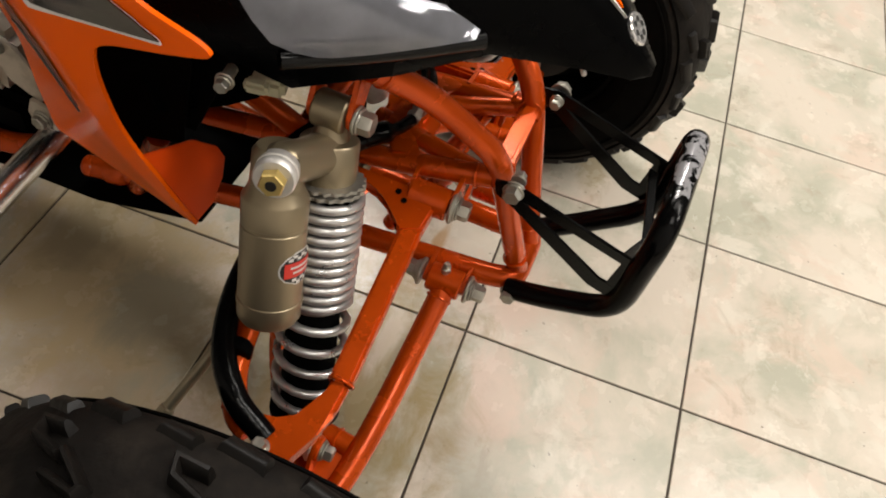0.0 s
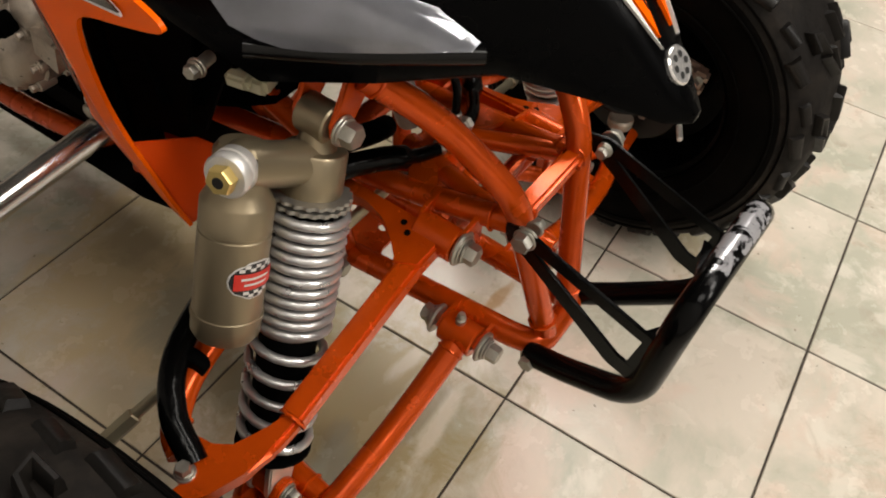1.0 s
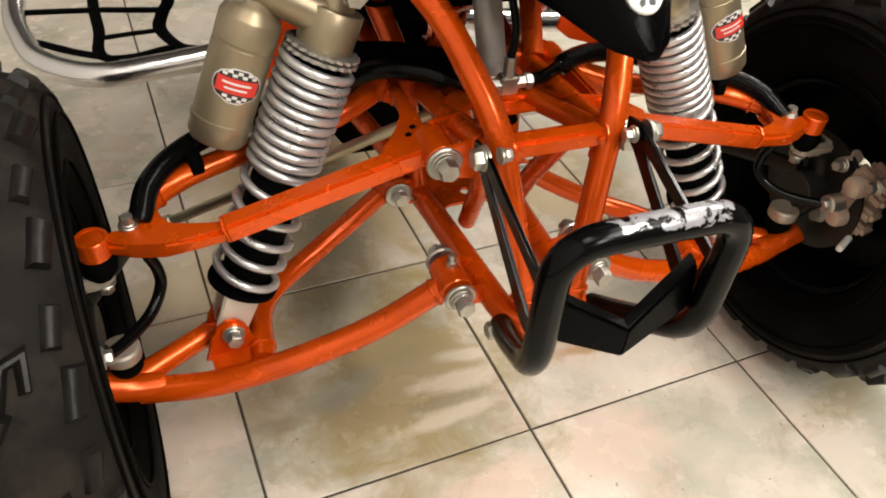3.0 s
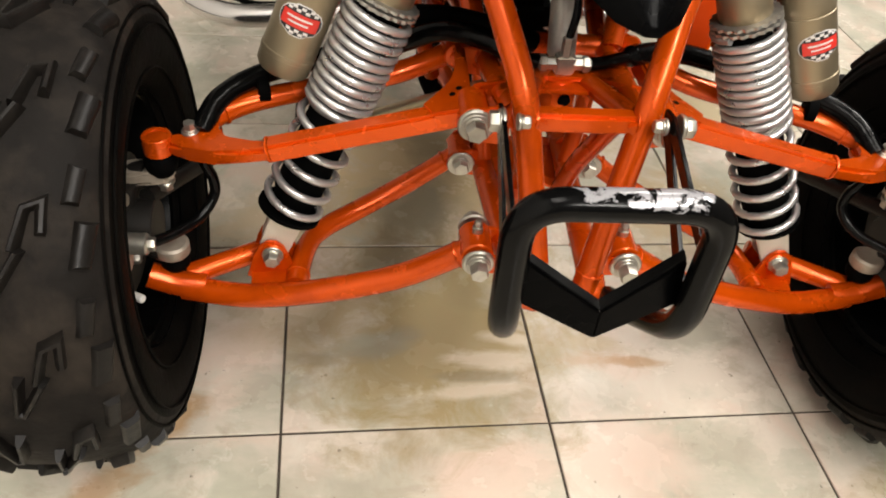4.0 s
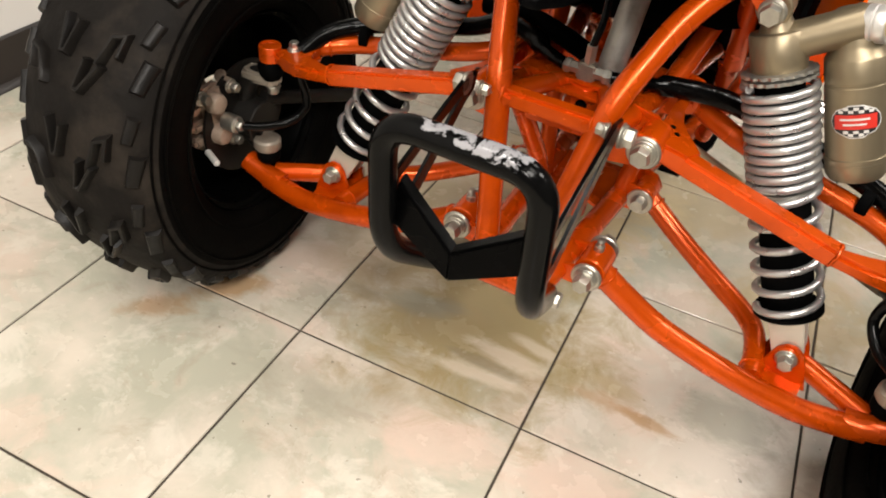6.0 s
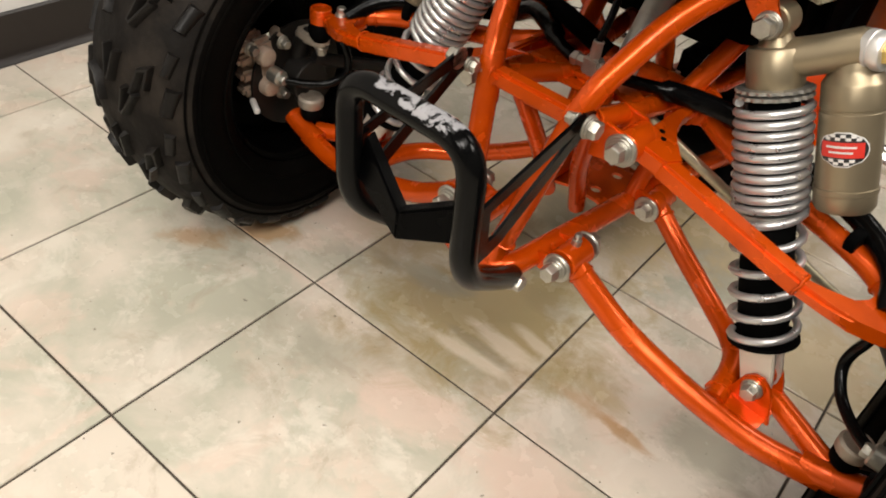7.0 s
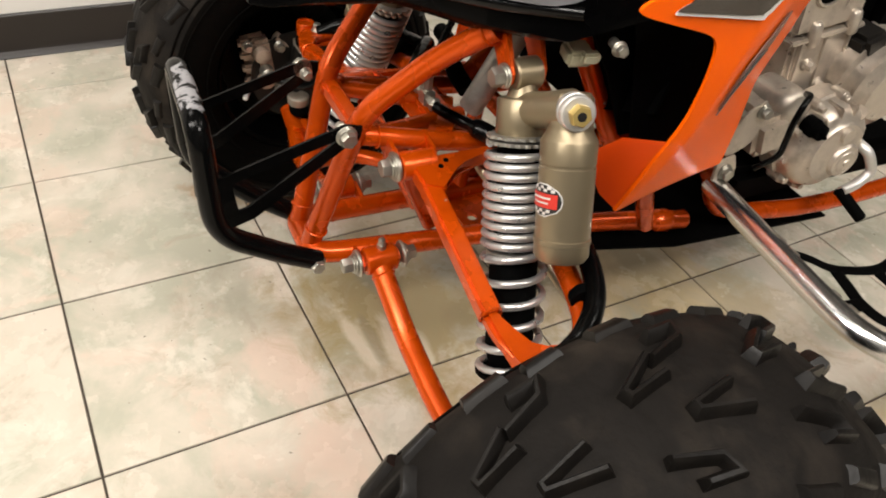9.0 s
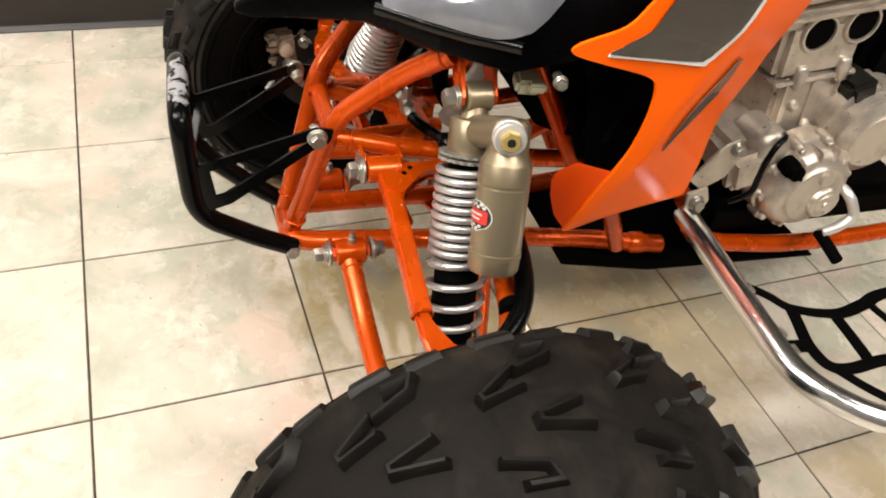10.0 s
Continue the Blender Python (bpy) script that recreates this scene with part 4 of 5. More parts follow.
                row.append(bm.verts.new(mid + ax * yy + (face * math.cos(w) + lat * math.sin(w)) * (0.0275 + lift)))
            grid.append(row)
        for j in range(ny):
            for i in range(nx):
                bm.faces.new((grid[j][i], grid[j][i + 1], grid[j + 1][i + 1], grid[j + 1][i]))
        return part(name, bm, mat, res, "", 60)

    patch("sticker_border", -0.0228, 0.0228, -0.0160, 0.0160, 0.0005, STICKER_W, True)
    patch("sticker_field", -0.0215, 0.0215, -0.0148, 0.0148, 0.0009, STICKER_K, True)
    patch("sticker_label", -0.0175, 0.0180, -0.0070, 0.0070, 0.0017, STICKER_R)
    patch("sticker_bar", -0.0110, 0.0130, -0.0036, -0.0016, 0.0021, STICKER_W)
    patch("sticker_bar", -0.0085, 0.0105, 0.0014, 0.0032, 0.0021, STICKER_W)
    for row, yy in enumerate((-0.0125, -0.0098, 0.0098, 0.0125)):
        for k in range(-4, 5):
            if (k + row) % 2 == 0 and abs(k) < 4 - (abs(yy) > 0.011):
                patch("sticker_check", k * 0.0042 - 0.0021, k * 0.0042 + 0.0021, yy - 0.0014, yy + 0.0014, 0.0014, STICKER_W)


LUGS = {}


def wheel(s):
    """Knobbly front tyre on a black rim."""
    c = V((0.511, 0.077, 0.2455)) if s > 0 else V((-0.500, 0.075, 0.2524))
    R = 0.232
    half = [(-0.058, 0.124), (-0.078, 0.130), (-0.089, 0.150), (-0.0935, 0.172), (-0.091, 0.194), (-0.083, 0.210), (-0.070, 0.2205), (-0.048, 0.2270), (-0.022, 0.2305), (0, 0.2315)]
    prof = half + [(-x, r) for x, r in half[-2::-1]]
    seg = 72

    def turned(rings_of, shut):
        bm = B()
        rings = []
        for x, r in rings_of:
            rings.append([bm.verts.new((x, r * math.cos(w), r * math.sin(w))) for w in (2 * math.pi * k / seg for k in range(seg))])
        for p, q in zip(rings, rings[1:] + (rings[:1] if shut else [])):
            for k in range(seg):
                bm.faces.new((p[k], p[(k + 1) % seg], q[(k + 1) % seg], q[k]))
        return bm

    casing = half[:5] + [(-0.081, 0.2085), (-0.070, 0.2140), (-0.040, 0.2190), (0, 0.2210)]
    casing = casing + [(-x, r) for x, r in casing[-2::-1]]
    e = new("front_wheel")
    e.parent = quad
    e.location = c
    e.scale = (1.09, 1.11, 1.11) if s > 0 else (1.05, 1.09, 1.09)
    e.rotation_euler = (0, radians(2.5), radians(0.6)) if s > 0 else (0, radians(-1.5), radians(2.6))
    e["label"] = "front wheel with a knobbly dusty tyre"
    ty = part("tyre", turned(casing + [(0.050, 0.118), (-0.050, 0.118)], True), RUBBER, e, "black tyre casing with plain sidewalls", 50)
    for side in (-1, 1):
        for rr, xx in ((0.146, 0.0885), (0.186, 0.0935), (0.202, 0.0885)):
            bm = B()
            ring = [(side * xx, rr * math.cos(w), rr * math.sin(w)) for w in (2 * math.pi * k / 72 for k in range(72))]
            sweep(bm, ring, 0.0016, 6, closed=True)
            part("sidewall_rib", bm, RUBBER, ty)
    band = prof[4:-4]
    part("tread", turned([(band[0][0] * 0.97, band[0][1] - 0.006)] + band + [(band[-1][0] * 0.97, band[-1][1] - 0.006)], True), GROUND, ty, "dusty tread band of the tyre", 50)

    def surf(x, w, lift):
        ax = abs(x)
        r = half[-1][1]
        for (xa, ra), (xb, rb) in zip(half[3:], half[4:]):
            if -xb <= ax <= -xa:
                r = rb + (ra - rb) * (ax + xb) / (xb - xa)
        out = V((math.copysign(min(1.2, max(0, (ax - 0.035) / 0.045)), x), 0, 0)) + V((0, math.cos(w), math.sin(w)))
        return V((x, r * math.cos(w), r * math.sin(w))) + out.normalized() * lift

    def lug_mesh(path, width, h, flip):
        """A bar bent along path, standing on the tread."""
        bm = B()
        n = len(path)
        rows = []
        for k, (x, y) in enumerate(path):
            a0, a1 = path[max(0, k - 1)], path[min(n - 1, k + 1)]
            u = V((x - a0[0], y - a0[1])) if k else V((a1[0] - x, a1[1] - y))
            v = V((a1[0] - x, a1[1] - y)) if k < n - 1 else V((x - a0[0], y - a0[1]))
            u.normalize()
            v.normalize()
            m = V((-u.y - v.y, u.x + v.x))
            m = m / max(0.30, m.length_squared / 2)
            end = u * (-1 if k == 0 else (1 if k == n - 1 else 0))
            row = []
            for d, lift, out in ((-width / 2 - 0.0024, -0.003, 0.0024), (-width / 2 - 0.0003, h * 0.74, 0.0003), (-width / 2 + 0.0011, h, -0.0011), (width / 2 - 0.0011, h, -0.0011), (width / 2 + 0.0003, h * 0.74, 0.0003), (width / 2 + 0.0024, -0.003, 0.0024)):
                row.append(bm.verts.new(surf(flip * (x + m.x * d + end.x * out), (y + m.y * d + end.y * out) / R, lift)))
            rows.append(row)
        for p, q in zip(rows, rows[1:]):
            for k in range(5):
                bm.faces.new((p[k], p[k + 1], q[k + 1], q[k]))
        bm.faces.new(rows[0])
        bm.faces.new(rows[-1][::-1])
        bmesh.ops.recalc_face_normals(bm, faces=bm.faces)
        me = bpy.data.meshes.new("tread_lug")
        bm.to_mesh(me)
        bm.free()
        me.materials.append(TREAD)
        me.shade_smooth()
        me.set_sharp_from_angle(angle=radians(55))
        return me

    # open arrow lugs round the middle, hooked lugs beside them, blocks on the shoulders
    hook = [(0.029, -0.073), (0.039, -0.113), (0.051, -0.119), (0.049, -0.088)]
    side_bar = [(0.074, -0.150), (0.080, -0.184)]
    shapes = [([(-0.003, -0.050), (0.006, -0.005), (0.0115, -0.005), (0.0195, -0.055)], 0.0044, 0.0066),
              (hook, 0.0044, 0.0068),
              ([(-0.040, -0.012), (-0.019, 0.027), (-0.0135, 0.025), (-0.021, -0.016)], 0.0044, 0.0066),
              ([(-x - 0.004, y + 0.072) for x, y in hook], 0.0044, 0.0068),
              (side_bar, 0.0100, 0.0058), ([(-x, y + 0.055) for x, y in side_bar], 0.0100, 0.0058),
              ([(0.071, -0.100), (0.076, -0.128)], 0.0080, 0.0054), ([(-0.071, -0.040), (-0.076, -0.068)], 0.0080, 0.0054)]
    N = 14
    # the bent lugs a little shorter about their own middles
    tight = []
    for path, w, h in shapes:
        mx, my = sum(p[0] for p in path) / len(path), sum(p[1] for p in path) / len(path)
        tight.append(([(mx + (x - mx) * 0.90, my + (y - my) * (0.74 if len(path) > 2 else 1.0)) for x, y in path], w, h * (1.5 if len(path) > 2 else 1.0)))
    if s not in LUGS:
        LUGS[s] = [lug_mesh(o, w, h, s) for o, w, h in tight]
    for k in range(N):
        for me in LUGS[s]:
            o = new("tread_lug", me)
            o.parent = e
            o.rotation_euler = (2 * math.pi * k / N + radians(121.3 - 25.7 * 4), 0, 0)
    bm = B()
    lathe(bm, (-s * 0.074, 0, 0), (s * 0.074, 0, 0),
          [(0.0, 0.1250), (0.02, 0.1285), (0.06, 0.1280), (0.08, 0.1200), (0.5, 0.105), (0.53, 0.03), (0.56, 0.03), (0.58, 0.108), (0.92, 0.120), (0.94, 0.1280), (0.98, 0.1285), (1.0, 0.1250)], 48, False)
    part("rim", bm, RIM, e, "black steel rim")


def foot_peg(s):
    bm = B()
    sweep(bm, rounded(mir(s, [(0.125, 0.690, 0.300), (0.230, 0.725, 0.300), (0.36, 0.785, 0.298), (0.50, 0.82, 0.285)]), 0.03), 0.0135, 14)
    pg = part("foot_peg", bm, ALU, quad, "aluminium foot peg bar")
    bm = B()
    block(bm, (s * 0.25, 0.725, 0.330), (0.20, 0.055, 0.030), 0.006, (0, 0, s * 20))
    block(bm, (s * 0.25, 0.735, 0.352), (0.17, 0.045, 0.014), 0.005, (0, s * -4, s * 20))
    part("peg_platform", bm, CAST, pg)


def side_things(s):
    # nerf bar with a web
    bm = B()
    sweep(bm, rounded(mir(s, [(0.116, 0.506, 0.312), (0.270, 0.514, 0.288), (0.402, 0.519, 0.273), (0.478, 0.586, 0.270), (0.510, 0.72, 0.268), (0.515, 1.00, 0.268)]), 0.045), 0.0170, 18)
    nb = part("nerf_bar", bm, ALU, quad, "polished aluminium tubular nerf bar")
    bm = B()
    slab(bm, mir(s, [(0.124, 0.492, 0.354), (0.124, 0.522, 0.361), (0.124, 0.532, 0.339), (0.124, 0.524, 0.302), (0.124, 0.498, 0.302)]), 0.005, (1, 0, 0), 0.001)
    slab(bm, mir(s, [(0.118, 0.490, 0.374), (0.118, 0.524, 0.424), (0.118, 0.548, 0.438), (0.118, 0.565, 0.419), (0.118, 0.549, 0.372), (0.118, 0.515, 0.354)]), 0.004, (1, 0, 0), 0.001)
    part("bar_bracket", bm, CAST, nb, "plain metal bracket plate")
    bm = B()
    bolt(bm, (s * 0.1265, 0.511, 0.337), (s, 0, 0), 0.009, 0.006, 0.012)
    part("bar_bolt", bm, ZINC, nb)
    bm = B()
    bolt(bm, (s * 0.120, 0.548, 0.422), (s, 0, 0), 0.008, 0.006, 0.011)
    part("bar_bolt", bm, ZINC, nb)

    def strap(pts, w=0.017):
        bm = B()
        way = smooth_way(mir(s, pts))
        sweep(bm, way, w / 2, 8, 0.28, up=(1, 0, 0.01))
        part("web_strap", bm, MATT, nb)

    strap([(0.236, 0.530, 0.282), (0.262, 0.566, 0.276), (0.289, 0.592, 0.272), (0.308, 0.652, 0.270), (0.300, 0.705, 0.270), (0.286, 0.760, 0.270), (0.285, 0.92, 0.27)], 0.020)
    strap([(0.289, 0.590, 0.272), (0.318, 0.582, 0.271), (0.350, 0.574, 0.270), (0.385, 0.578, 0.270), (0.396, 0.605, 0.270), (0.393, 0.660, 0.270), (0.398, 0.75, 0.27), (0.400, 0.92, 0.27)])
    strap([(0.308, 0.648, 0.270), (0.350, 0.645, 0.270), (0.392, 0.640, 0.270)])
    strap([(0.385, 0.580, 0.270), (0.428, 0.606, 0.270), (0.470, 0.640, 0.270), (0.500, 0.660, 0.270)])
    strap([(0.300, 0.715, 0.270), (0.350, 0.725, 0.270), (0.396, 0.735, 0.270), (0.505, 0.75, 0.269)])
    strap([(0.286, 0.82, 0.27), (0.40, 0.83, 0.27), (0.51, 0.84, 0.268)])
    strap([(0.352, 0.545, 0.276), (0.352, 0.575, 0.271)], 0.022)
    for x, y, z in ((0.236, 0.512, 0.302), (0.262, 0.513, 0.298), (0.335, 0.516, 0.290), (0.362, 0.517, 0.288)):
        bm = B()
        block(bm, (s * x, y + 0.018, z - 0.004), (0.016, 0.010, 0.006), 0.002)
        part("strap_clip", bm, ZINC, nb)
    # foot peg behind the engine
    if s < 0:
        foot_peg(s)

    # shroud: rows of three points, its front edge, its ridge and its rear edge folded inwards
    rows = [((0.232, 0.300, 0.730), (0.226, 0.415, 0.735), (0.175, 0.525, 0.700)),
            ((0.234, 0.262, 0.675), (0.227, 0.395, 0.660), (0.170, 0.505, 0.635)),
            ((0.235, 0.243, 0.656), (0.228, 0.385, 0.640), (0.168, 0.498, 0.615)),
            ((0.236, 0.200, 0.642), (0.228, 0.378, 0.626), (0.167, 0.492, 0.600)),
            ((0.236, 0.195, 0.632), (0.228, 0.374, 0.617), (0.167, 0.489, 0.592)),
            ((0.234, 0.235, 0.618), (0.228, 0.369, 0.606), (0.166, 0.486, 0.583)),
            ((0.231, 0.280, 0.604), (0.228, 0.365, 0.597), (0.165, 0.484, 0.573)),
            ((0.230, 0.298, 0.594), (0.228, 0.361, 0.588), (0.165, 0.480, 0.560)),
            ((0.230, 0.304, 0.580), (0.228, 0.356, 0.578), (0.165, 0.474, 0.545)),
            ((0.230, 0.305, 0.555), (0.228, 0.346, 0.557), (0.165, 0.464, 0.520)),
            ((0.229, 0.302, 0.525), (0.227, 0.337, 0.528), (0.165, 0.456, 0.495)),
            ((0.228, 0.297, 0.503), (0.226, 0.328, 0.502), (0.165, 0.455, 0.465)),
            ((0.226, 0.286, 0.475), (0.225, 0.315, 0.473), (0.165, 0.455, 0.435)),
            ((0.223, 0.276, 0.452), (0.222, 0.300, 0.447), (0.165, 0.453, 0.410)),
            ((0.219, 0.268, 0.425), (0.217, 0.286, 0.420), (0.165, 0.451, 0.390)),
            ((0.214, 0.262, 0.402), (0.2125, 0.275, 0.398), (0.168, 0.440, 0.382)),
            ((0.209, 0.257, 0.382), (0.207, 0.266, 0.381), (0.172, 0.385, 0.380))]

    def curve(b, m, n, a, t):
        """A soft curve from m to n that leaves b and goes on to a."""
        d0, d1 = (n - b) * 0.42, (a - m) * 0.42
        return m * (2 * t ** 3 - 3 * t * t + 1) + d0 * (t ** 3 - 2 * t * t + t) + n * (3 * t * t - 2 * t ** 3) + d1 * (t ** 3 - t * t)

    def on_skin(r, u):
        """A place on the skin: r counts the rows, u runs 0 front edge, 1 ridge, 2 rear edge."""
        k = min(len(rows) - 2, int(r))
        t = r - k
        before, after = rows[max(0, k - 1)], rows[min(len(rows) - 1, k + 2)]
        p, q, w = [curve(V(b), V(m), V(n), V(a), t) for b, m, n, a in zip(before, rows[k], rows[k + 1], after)]
        sharp = 0.22
        if u < 1 - sharp:
            return p + (q - p) * u
        if u > 1 + sharp:
            return q + (w - q) * (u - 1)
        a0, a1 = q + (p - q) * sharp, q + (w - q) * sharp
        m = (u - 1 + sharp) / (2 * sharp)
        return a0 * (1 - m) ** 2 + q * 2 * m * (1 - m) + a1 * m * m

    def skin(name, spans, lift, thick, mat, parent, label="", nu=14, nr=4):
        bm = B()
        grid = []
        for (ra, la, ea), (rb, lb, eb) in zip(spans, spans[1:]):
            for k in range(nr if (rb, lb) != spans[-1][:2] else nr + 1):
                t = k / nr
                r, ul, ur = ra + (rb - ra) * t, la + (lb - la) * t, ea + (eb - ea) * t
                row = []
                for i in range(nu + 1):
                    u = ul + (ur - ul) * i / nu
                    p = on_skin(r, u)
                    out = V((1, 0.05 if u < 1 else 0.5, 0.1)).normalized() * lift
                    row.append(bm.verts.new((s * (p.x + out.x), p.y + out.y, p.z + out.z)))
                grid.append(row)
        for p, q in zip(grid, grid[1:]):
            for i in range(nu):
                bm.faces.new((p[i], p[i + 1], q[i + 1], q[i]))
        bmesh.ops.recalc_face_normals(bm, faces=bm.faces)
        bmesh.ops.solidify(bm, geom=list(bm.faces), thickness=thick)
        return part(name, bm, mat, parent, label, 60)

    sd = skin("radiator_shroud", [(k, 0.0, 2.0) for k in range(len(rows))], 0.0, 0.004, PLASTIC_O, quad, "bright orange plastic radiator shroud", 20, 5)
    sd.location = (s * 0.003, -0.005, 0.009)
    skin("panel_border", [(0, 0.10, 0.99), (2, 0.20, 0.97), (3, 0.26, 0.955), (4.05, 0.20, 0.93), (4.35, 0.45, 0.90), (4.75, 0.82, 0.87)], 0.0030, 0.0016, WHITE_TRIM, sd)
    skin("graphite_panel", [(0, 0.09, 0.93), (2, 0.19, 0.915), (3, 0.25, 0.90), (3.70, 0.215, 0.885), (3.98, 0.40, 0.865), (4.3, 0.70, 0.84)], 0.0040, 0.0014, GRAPHITE, sd)
    skin("grey_decal", [(4.5, 1.30, 1.38), (6, 1.27, 1.42), (8, 1.22, 1.43), (9.2, 1.16, 1.32), (10.0, 1.12, 1.20), (10.7, 1.10, 1.11)], 0.0030, 0.0014, SMUDGE, sd)
    skin("grey_bar", [(8.2, 1.30, 1.42), (9.2, 1.22, 1.34), (10.2, 1.14, 1.19), (10.9, 1.10, 1.12)], 0.0040, 0.0012, STICKER_K, sd)
    # inner fin of the shroud
    bm = B()
    slab(bm, mir(s, [(0.206, 0.258, 0.384), (0.224, 0.288, 0.478), (0.165, 0.280, 0.449), (0.140, 0.273, 0.421), (0.134, 0.270, 0.402), (0.150, 0.264, 0.390), (0.178, 0.258, 0.383)]), 0.004, None, 0.001)
    part("shroud_fin", bm, PLASTIC_R, sd, "red-orange inner fin of the shroud")
    # dark panel inside the shroud
    bm = B()
    slab(bm, mir(s, [(0.146, 0.165, 0.612), (0.146, 0.165, 0.72), (0.146, 0.360, 0.72), (0.146, 0.360, 0.44), (0.146, 0.288, 0.44), (0.146, 0.249, 0.523), (0.146, 0.228, 0.555), (0.146, 0.205, 0.600)]), 0.004, (1, 0, 0), 0.001)
    part("inner_panel", bm, MATT, sd)
    # dark inner cowl
    bm = B()
    slab(bm, mir(s, [(0.192, 0.218, 0.628), (0.190, 0.30, 0.66), (0.186, 0.345, 0.60), (0.180, 0.345, 0.44), (0.165, 0.290, 0.44), (0.160, 0.265, 0.56)]), 0.004, None, 0.001)
    part("inner_cowl", bm, MATT, sd)


def engine():
    bm = B()
    block(bm, (0, 0.715, 0.340), (0.17, 0.22, 0.11), 0.02)
    block(bm, (0, 0.600, 0.365), (0.20, 0.10, 0.070), 0.014, (10, 0, 0))
    en = part("engine", bm, CAST, quad, "cast aluminium single-cylinder engine")
    en.location = (0, 0.014, 0.012)
    bm = B()
    block(bm, (0, 0.76, 0.252), (0.19, 0.40, 0.065), 0.015)
    part("sump", bm, MATT, en)
    bm = B()
    block(bm, (0, 0.672, 0.428), (0.134, 0.108, 0.110), 0.008, (8, 0, 0))
    for dy in (-0.044, 0.0, 0.044):
        block(bm, (0, 0.672 + dy, 0.440), (0.142, 0.016, 0.085), 0.006, (8, 0, 0))
    part("cylinder", bm, CAST, en)
    bm = B()
    block(bm, (0, 0.664, 0.482), (0.146, 0.132, 0.008), 0.002, (8, 0, 0))
    part("gasket_flange", bm, CAST, en)
    bm = B()
    block(bm, (0, 0.655, 0.528), (0.138, 0.130, 0.088), 0.010, (8, 0, 0))
    block(bm, (0, 0.645, 0.575), (0.132, 0.165, 0.050), 0.012, (8, 0, 0))
    hd = part("cylinder_head", bm, CAST, en)
    bm = B()
    block(bm, (0, 0.645, 0.580), (0.158, 0.185, 0.008), 0.003, (8, 0, 0))
    part("cover_flange", bm, CAST, hd)
    bm = B()
    block(bm, (0, 0.640, 0.612), (0.140, 0.165, 0.055), 0.014, (8, 0, 0))
    part("head_cover", bm, CAST, hd)
    for s in (1, -1):
        for y, z in ((0.635, 0.551), (0.700, 0.563)):
            bm = B()
            lathe(bm, (s * 0.0605, y, z), (s * 0.0735, y, z), [(0, 0.029), (0.7, 0.029), (1, 0.0265), (1, 0.0235), (0.2, 0.0225)], 28)
            lip = part("port_lip", bm, CAST, hd)
            bm = B()
            rod(bm, (s * 0.062, y, z), (s * 0.0705, y, z), 0.0225, 28, 0.0003)
            part("port_plug", bm, MATT, lip)
        for y, z in ((0.635, 0.490), (0.703, 0.502)):
            bm = B()
            lathe(bm, (s * 0.071, y + 0.003, z - 0.022), (s * 0.071, y - 0.003, z + 0.014), [(0, 0.006), (0.1, 0.0090), (0.75, 0.0095), (0.95, 0.0075), (1, 0.005)], 16)
            part("stud_boss", bm, CAST, en)
        for y, z in ((0.649, 0.438), (0.723, 0.446), (0.686, 0.404)):
            bm = B()
            bolt(bm, (s * 0.067, y, z), (s, 0, 0), 0.0070, 0.008, 0.0095)
            part("stud", bm, CAST, en)
        bm = B()
        lathe(bm, (s * 0.08, 0.682, 0.335), (s * 0.150, 0.682, 0.335), [(0, 0.075), (0.40, 0.075), (0.44, 0.071), (0.66, 0.069), (0.84, 0.062), (0.90, 0.055), (0.93, 0.049), (1, 0.046)], 44)
        cv = part("crankcase_cover", bm, CAST, en, "satin cast crankcase cover")
        bm = B()
        lathe(bm, (s * 0.138, 0.703, 0.320), (s * 0.160, 0.703, 0.320), [(0, 0.028), (0.6, 0.027), (0.8, 0.024), (0.81, 0.018), (0.9, 0.016), (0.91, 0.006), (1, 0.005)], 28)
        part("cover_plug", bm, CAST, cv)
        bm = B()
        lathe(bm, (s * 0.130, 0.686, 0.365), (s * 0.156, 0.686, 0.365), [(0, 0.020), (0.7, 0.018), (0.72, 0.012), (1, 0.011)], 20)
        part("cover_plug", bm, CAST, cv)
        bm = B()
        lathe(bm, (s * 0.120, 0.632, 0.376), (s * 0.150, 0.632, 0.376), [(0, 0.0145), (0.6, 0.0145), (0.64, 0.0125), (1, 0.0115)], 20)
        block(bm, (s * 0.152, 0.632, 0.376), (0.008, 0.006, 0.020), 0.002, (35 * s, 0, 0))
        part("oil_cap", bm, MATT, cv, "black oil filler cap")
        # housing that carries the clutch arm
        bm = B()
        lathe(bm, (s * 0.050, 0.612, 0.390), (s * 0.122, 0.602, 0.400), [(0, 0.030), (0.7, 0.028), (0.9, 0.024), (1, 0.014)], 24)
        block(bm, (s * 0.108, 0.575, 0.362), (0.030, 0.060, 0.060), 0.010, (15, 0, 0))
        part("clutch_housing", bm, CAST, en)
        for k in range(10):
            w = 2 * math.pi * k / 10 + 0.2
            bm = B()
            y, z = 0.682 + 0.073 * math.cos(w), 0.335 + 0.073 * math.sin(w)
            rod(bm, (s * 0.095, y, z), (s * 0.120, y, z), 0.0085, 12)
            bolt(bm, (s * 0.120, y, z), (s, 0, 0), 0.0055, 0.006)
            part("cover_bolt", bm, CAST, cv)
        for k in range(4):
            bm = B()
            w = radians(55 + k * 24)
            block(bm, (s * 0.128, 0.682 + 0.058 * math.cos(w), 0.335 + 0.058 * math.sin(w)), (0.030, 0.030, 0.006), 0.002, (math.degrees(w), 0, 0))
            part("cover_rib", bm, CAST, cv)
        bm = B()
